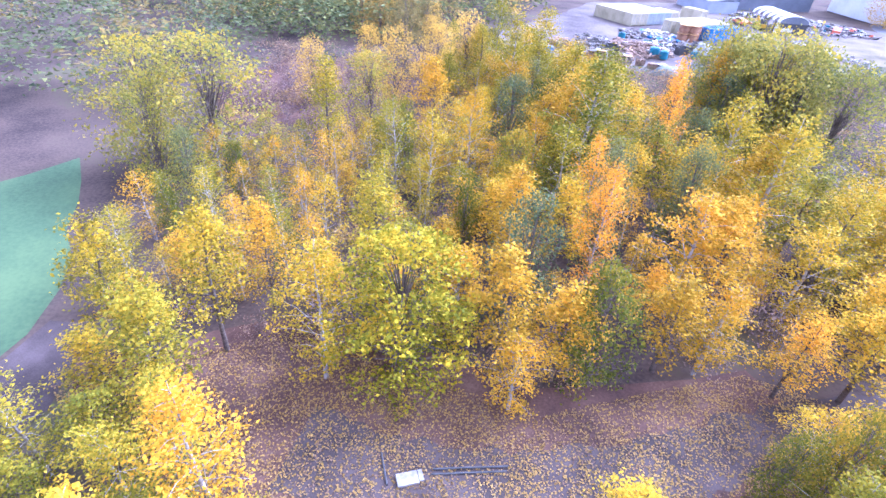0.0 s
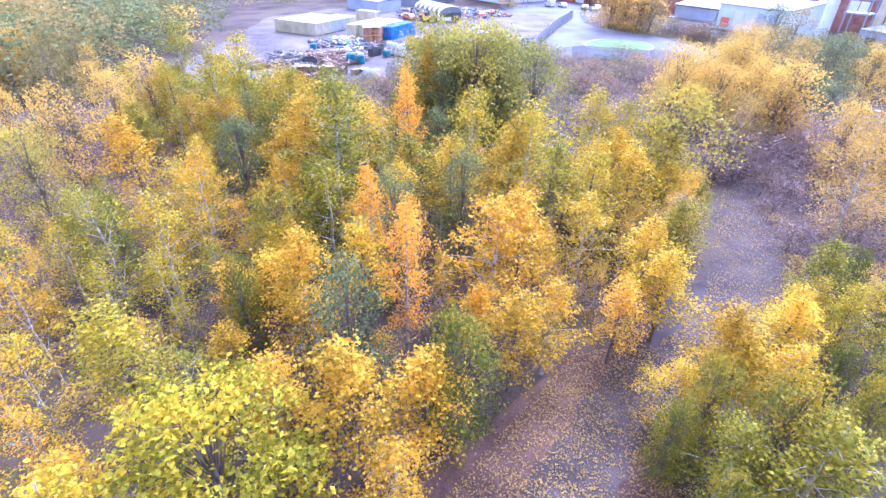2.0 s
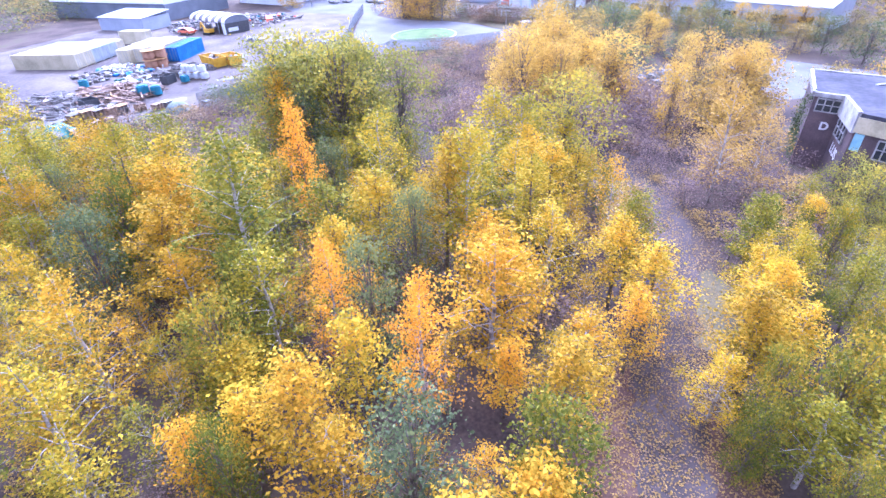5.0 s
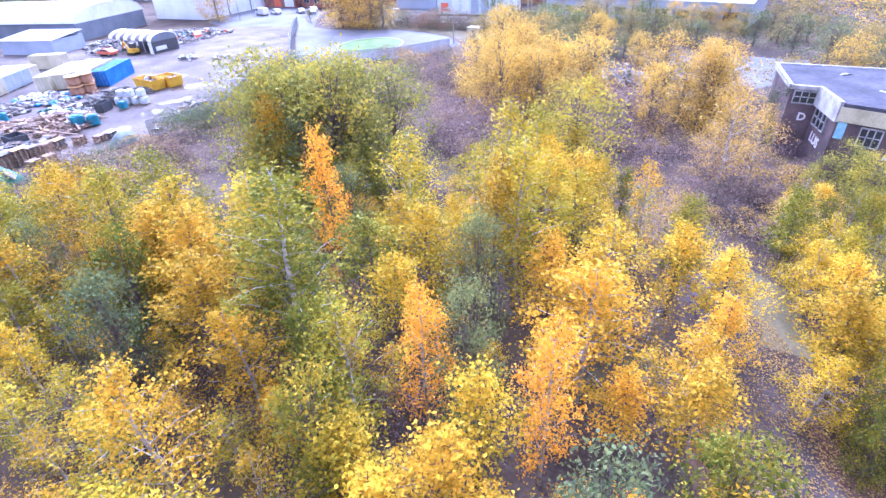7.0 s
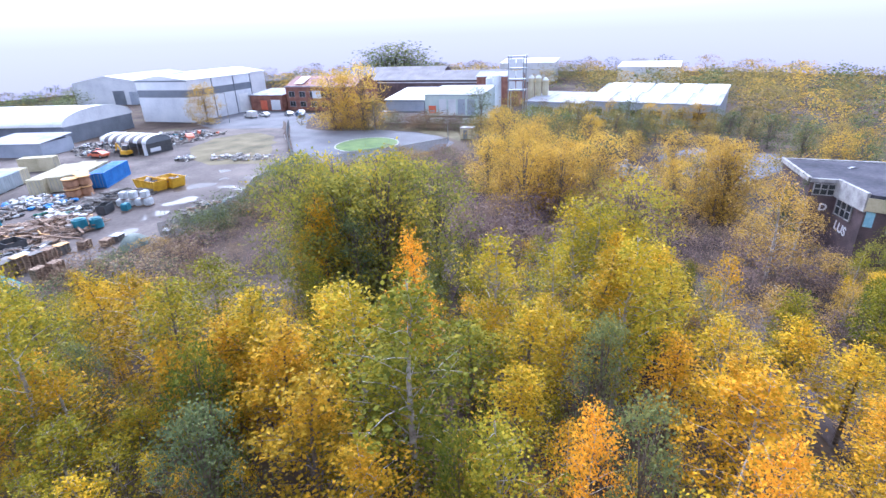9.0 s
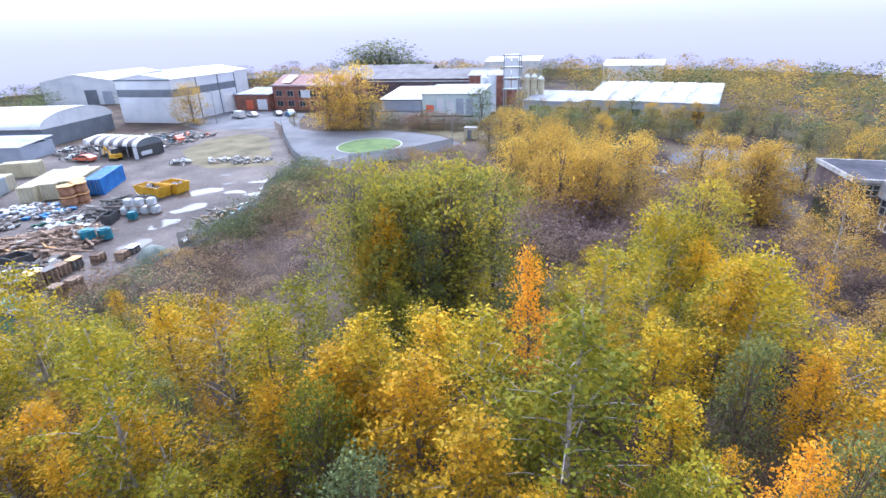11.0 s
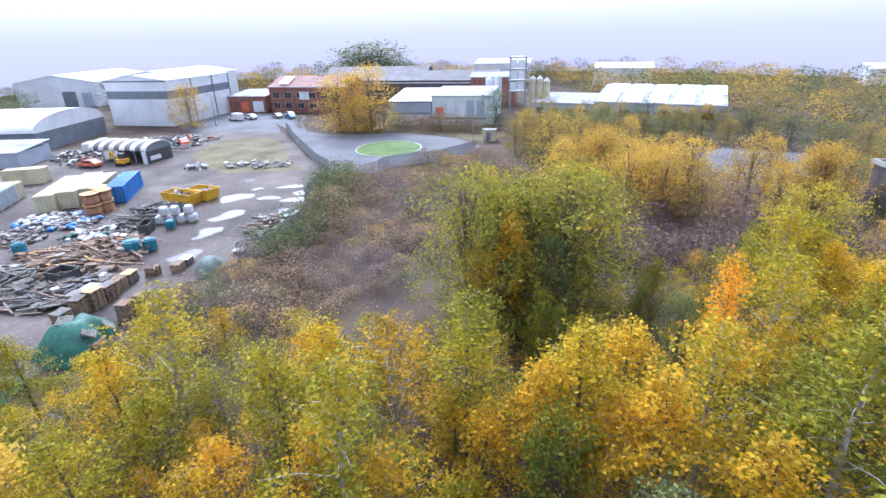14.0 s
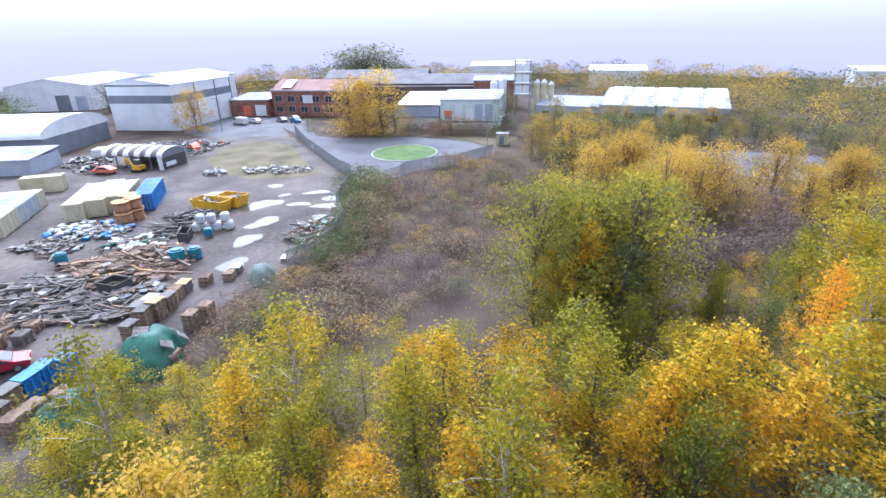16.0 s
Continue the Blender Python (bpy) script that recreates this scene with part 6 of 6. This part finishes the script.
grove("dark_woods", [(tree_rng.choices(["far_green", "far_olive"], [5, 2])[0], x, y, tree_rng.uniform(6, 10), 1.7)
                     for x, y in scatter(WEST_GROVE, 10, 700, tree_rng, planted)], "dim grey-green woods past the yard", "woodland")
YARD_WOOD = [(-36, 86), (-18, 91), (-12, 104), (-3, 124), (4, 146), (0, 176), (-60, 170), (-60, 100)]
grove("dark_woods", [(tree_rng.choices(["far_green", "far_olive", "far_gold"], [5, 2, 0.5])[0], x, y, tree_rng.uniform(7, 10.5), 1.6)
                     for x, y in scatter(YARD_WOOD, 5.0, 1500, tree_rng, planted)], "dark grey-green woods at the yard's side", "woodland")
NORTH_GROVE = [(50, 192), (64, 216), (96, 214), (112, 250), (150, 310), (60, 310), (40, 230)]
grove("dark_woods", [(tree_rng.choices(["far_green", "far_olive"], [3, 2])[0], x, y, tree_rng.uniform(4.5, 7.5), 1.9)
                     for x, y in scatter(NORTH_GROVE, 8, 600, tree_rng, planted)], "dim low woods behind the barn", "woodland")
NORTH_STRIP = [(-28, 96), (-14, 88), (-14, 100), (-24, 126), (-30, 120)]
for x, y in scatter(NORTH_STRIP, 3.4, 200, tree_rng, planted):
    plant(tree_rng.choice(["far_gold", "far_olive"]), x, y, tree_rng.uniform(6, 9), 0.9, "trees by the yard")
for kind, x, y, top, width in (("far_gold", 99.4, 111.5, 15, 1.4), ("far_gold", 101, 107.6, 14.5, 1.1), ("far_gold", 98, 115, 13, 1.2), ("far_olive", 100.6, 104.2, 12, 1.1), ("far_gold", 48, 44, 8.6, 0.85), ("far_gold", 50, 47.5, 8.8, 0.85), ("far_gold", 49, 51, 8.6, 0.85), ("far_olive", 47, 40, 8, 0.8), ("far_olive", 93.3, 65, 11.5, 1.0), ("far_gold", 96.5, 160, 12, 1.3), ("far_green", 108, 78, 12.5, 0.8),
                               ("far_gold", 74.3, 60.5, 9, 1.0), ("far_gold", 54.8, 40.4, 9, 1.2), ("far_gold", 54.2, 26.5, 9, 1.2), ("far_olive", 101, 128.6, 4.5, 0.7), ("far_gold", 60.2, 51, 9, 1.1),
                               ("far_green", 203, 158, 25, 2.6), ("far_green", 205, 154, 24, 2.4), ("far_green", 201, 162, 22, 2.4), ("far_green", 206, 150, 20, 2.2), ("far_green", 202, 166, 18, 2.2), ("far_green", 208, 146, 17, 2.0), ("far_green", 125, 222, 14, 1.0),
                               ("far_gold", 57.5, 56.9, 8.9, 1.0), ("far_gold", 60.5, 52.0, 9.2, 1.0), ("far_olive", 57.2, 54.6, 8.0, 1.0), ("far_gold", 57.0, 44.6, 9.2, 1.1), ("far_olive", 56.6, 47.6, 8.8, 1.1), ("far_gold", 54.0, 41.0, 8.4, 1.0),
                               ("far_gold", 55.4, 26.1, 8.8, 1.0)):
    plant(kind, x, y, top, width)
HOLLOW_RING = [(33, 46), (38, 54), (46, 54), (58, 47), (62, 38), (54, 31), (45, 34), (37, 37)]
for x, y in scatter(HOLLOW_RING, 1.75, 1500, tree_rng, planted):
    plant("bare_shrub", x, y, tree_rng.uniform(2.6, 5.0), 1.15, "thicket bushes")
SCRUB_RING = [(4, 79), (6, 84), (14, 86.6), (20, 85.6), (30, 84.5), (38, 85.5), (46, 90.5), (60, 94.5), (62, 88), (70, 83), (82, 75), (70, 64), (54, 56), (40, 54), (34, 62), (22, 70)]
for x, y in scatter(SCRUB_RING, 1.8, 3000, tree_rng, planted):
    edge = y > 70 + 0.42 * x - 0.0016 * x * x
    plant(tree_rng.choices(["dark_shrub", "bare_shrub", "green_shrub", "shrub"], [6, 2, 0.8 if not edge else 3, 1.6])[0], x, y, tree_rng.uniform(1.0, 2.9), 1.2, "bramble scrub")
FENCE_SCRUB = [(26, 86), (30, 84.4), (39, 85.8), (47, 90.6), (60, 95), (61, 92), (48, 86), (38, 82), (28, 81.5)]
for x, y in scatter(FENCE_SCRUB, 1.5, 1200, tree_rng, ()):
    plant(tree_rng.choices(["green_shrub", "dark_shrub"], [3, 1])[0], x, y, tree_rng.uniform(2.2, 3.6), 1.2, "brambles along the fence")
GLADE_RING = [(-24, 45), (-11, 49), (-4, 56), (-4, 66), (-7, 78), (-18, 84), (-34, 80), (-34, 54)]
for x, y in scatter(GLADE_RING, 2.3, 1500, tree_rng, planted):
    plant(tree_rng.choices(["bare_shrub", "dark_shrub", "shrub", "green_shrub"], [4, 3, 2, 0.6])[0], x, y, ground_z(x, y) + tree_rng.uniform(1.2, 3.2), 1.15, "scrub in the glade")
HEDGE = [(99.5, 120), (101.5, 104), (108, 106), (110, 82), (106, 76), (102, 84), (101.8, 100)]
for x, y in scatter(HEDGE, 1.7, 500, tree_rng, planted):
    plant(tree_rng.choice(["green_shrub", "bare_shrub", "dark_shrub"]), x, y, tree_rng.uniform(2, 4.0), 1.2, "hedge bushes")
THICKET_RING = [(26, 20), (31, 23.4), (36, 27), (44, 36), (50, 32), (47.5, 21), (41.5, 15), (34, 14)]
for x, y in scatter(THICKET_RING, 1.8, 900, tree_rng, ((36, 31), (40, 34), (44, 38))):
    plant(tree_rng.choice(["bare_shrub", "bare_shrub", "shrub", "dark_shrub"]), x, y, ground_z(x, y) + tree_rng.uniform(1.2, 3.2), 1.0, "thicket bushes")
for x, y in scatter([(100.5, 118), (103, 119), (105, 109), (102, 108)], 1.4, 200, tree_rng, ()):
    plant("bare_shrub", x, y, tree_rng.uniform(4.5, 6.5), 1.1, "hedge bushes")
UNDER_RING = [(-24, 20), (-6, 20.5), (6, 20.5), (12, 22.6), (20, 24), (34, 36), (20, 60), (0, 76), (-16, 44)]
for x, y in scatter(UNDER_RING, 3.4, 700, tree_rng, ()):
    plant(tree_rng.choice(["shrub", "dark_shrub", "shrub", "bare_shrub"]), x, y, ground_z(x, y) + tree_rng.uniform(1.2, 3.0), 0.9, "bushes under the birches")


# ---------- fallen leaves ----------
def fallen_leaves(ring, count, seed, mats, label):
    rs = np.random.RandomState(seed)
    rng = random.Random(seed)
    xs, ys = [p[0] for p in ring], [p[1] for p in ring]
    pts = []
    while len(pts) < count:
        x, y = rng.uniform(min(xs), max(xs)), rng.uniform(min(ys), max(ys))
        if inside(x, y, ring) and rng.random() < 0.35 + 0.65 * (noise.noise((x * 0.5, y * 0.5, seed)) + 0.5):
            pts.append((x, y, ground_z(x, y) + 0.085 + rng.uniform(0, 0.04)))
    me = leaves_mesh("fallen_leaves", np.array(pts), rs.uniform(0.08, 0.15, count), rs, LEAF[mats], up=3.0)
    return tagged(new("fallen_leaves", me), label, "fallen leaves", kind="stuff")


LITTER_RING = [(-21, 16), (-11, 22), (-4.8, 20), (1.6, 18.4), (8, 21.2), (12.6, 23), (17, 21.6), (22, 22.4), (20, 19), (10.5, 13.6), (2.2, 10), (-8, 10.6), (-17.5, 13.4)]
fallen_leaves(LITTER_RING, 22000, 3, "tan", "tan and brown fallen leaves on the clearing")
fallen_leaves(LITTER_RING, 9000, 4, "brown", "red-brown fallen leaves on the clearing")
fallen_leaves([(18, 19.6), (26, 25.5), (34, 31), (40, 35), (42, 30), (34, 24), (24, 18)], 5000, 5, "tan", "tan fallen leaves along the track")

def climbing_ivy():
    """Ivy in uneven clumps up the house's end wall."""
    rs = np.random.RandomState(8)
    along = np.array([8.3, 1.3]) / math.hypot(8.3, 1.3)
    out = np.array([-along[1], along[0]])
    pts = []
    for _ in range(46):
        s = rs.uniform(0.3, 6.5)
        top = 7.3 - 0.28 * s + rs.uniform(-0.6, 0.3)
        z = rs.uniform(-1.5, top)
        for _ in range(60):
            p = np.array([48.7, 19.7]) + along * (s + rs.normal() * 0.4) + out * abs(rs.normal() * 0.22 + 0.12)
            pts.append((p[0], p[1], z + rs.normal() * 0.4))
    me = leaves_mesh("ivy", np.array(pts), rs.uniform(0.1, 0.2, len(pts)), rs, LEAF["green"], up=0.6)
    return tagged(new("climbing_ivy", me), "dark green ivy climbing the abandoned house wall", "ivy", kind="stuff")


climbing_ivy()

# clear the tree shapes that stand nowhere
for slots in SHAPES.values():
    for source, used in slots:
        if not used:
            for ob in (*source.children, source):
                bpy.data.objects.remove(ob)
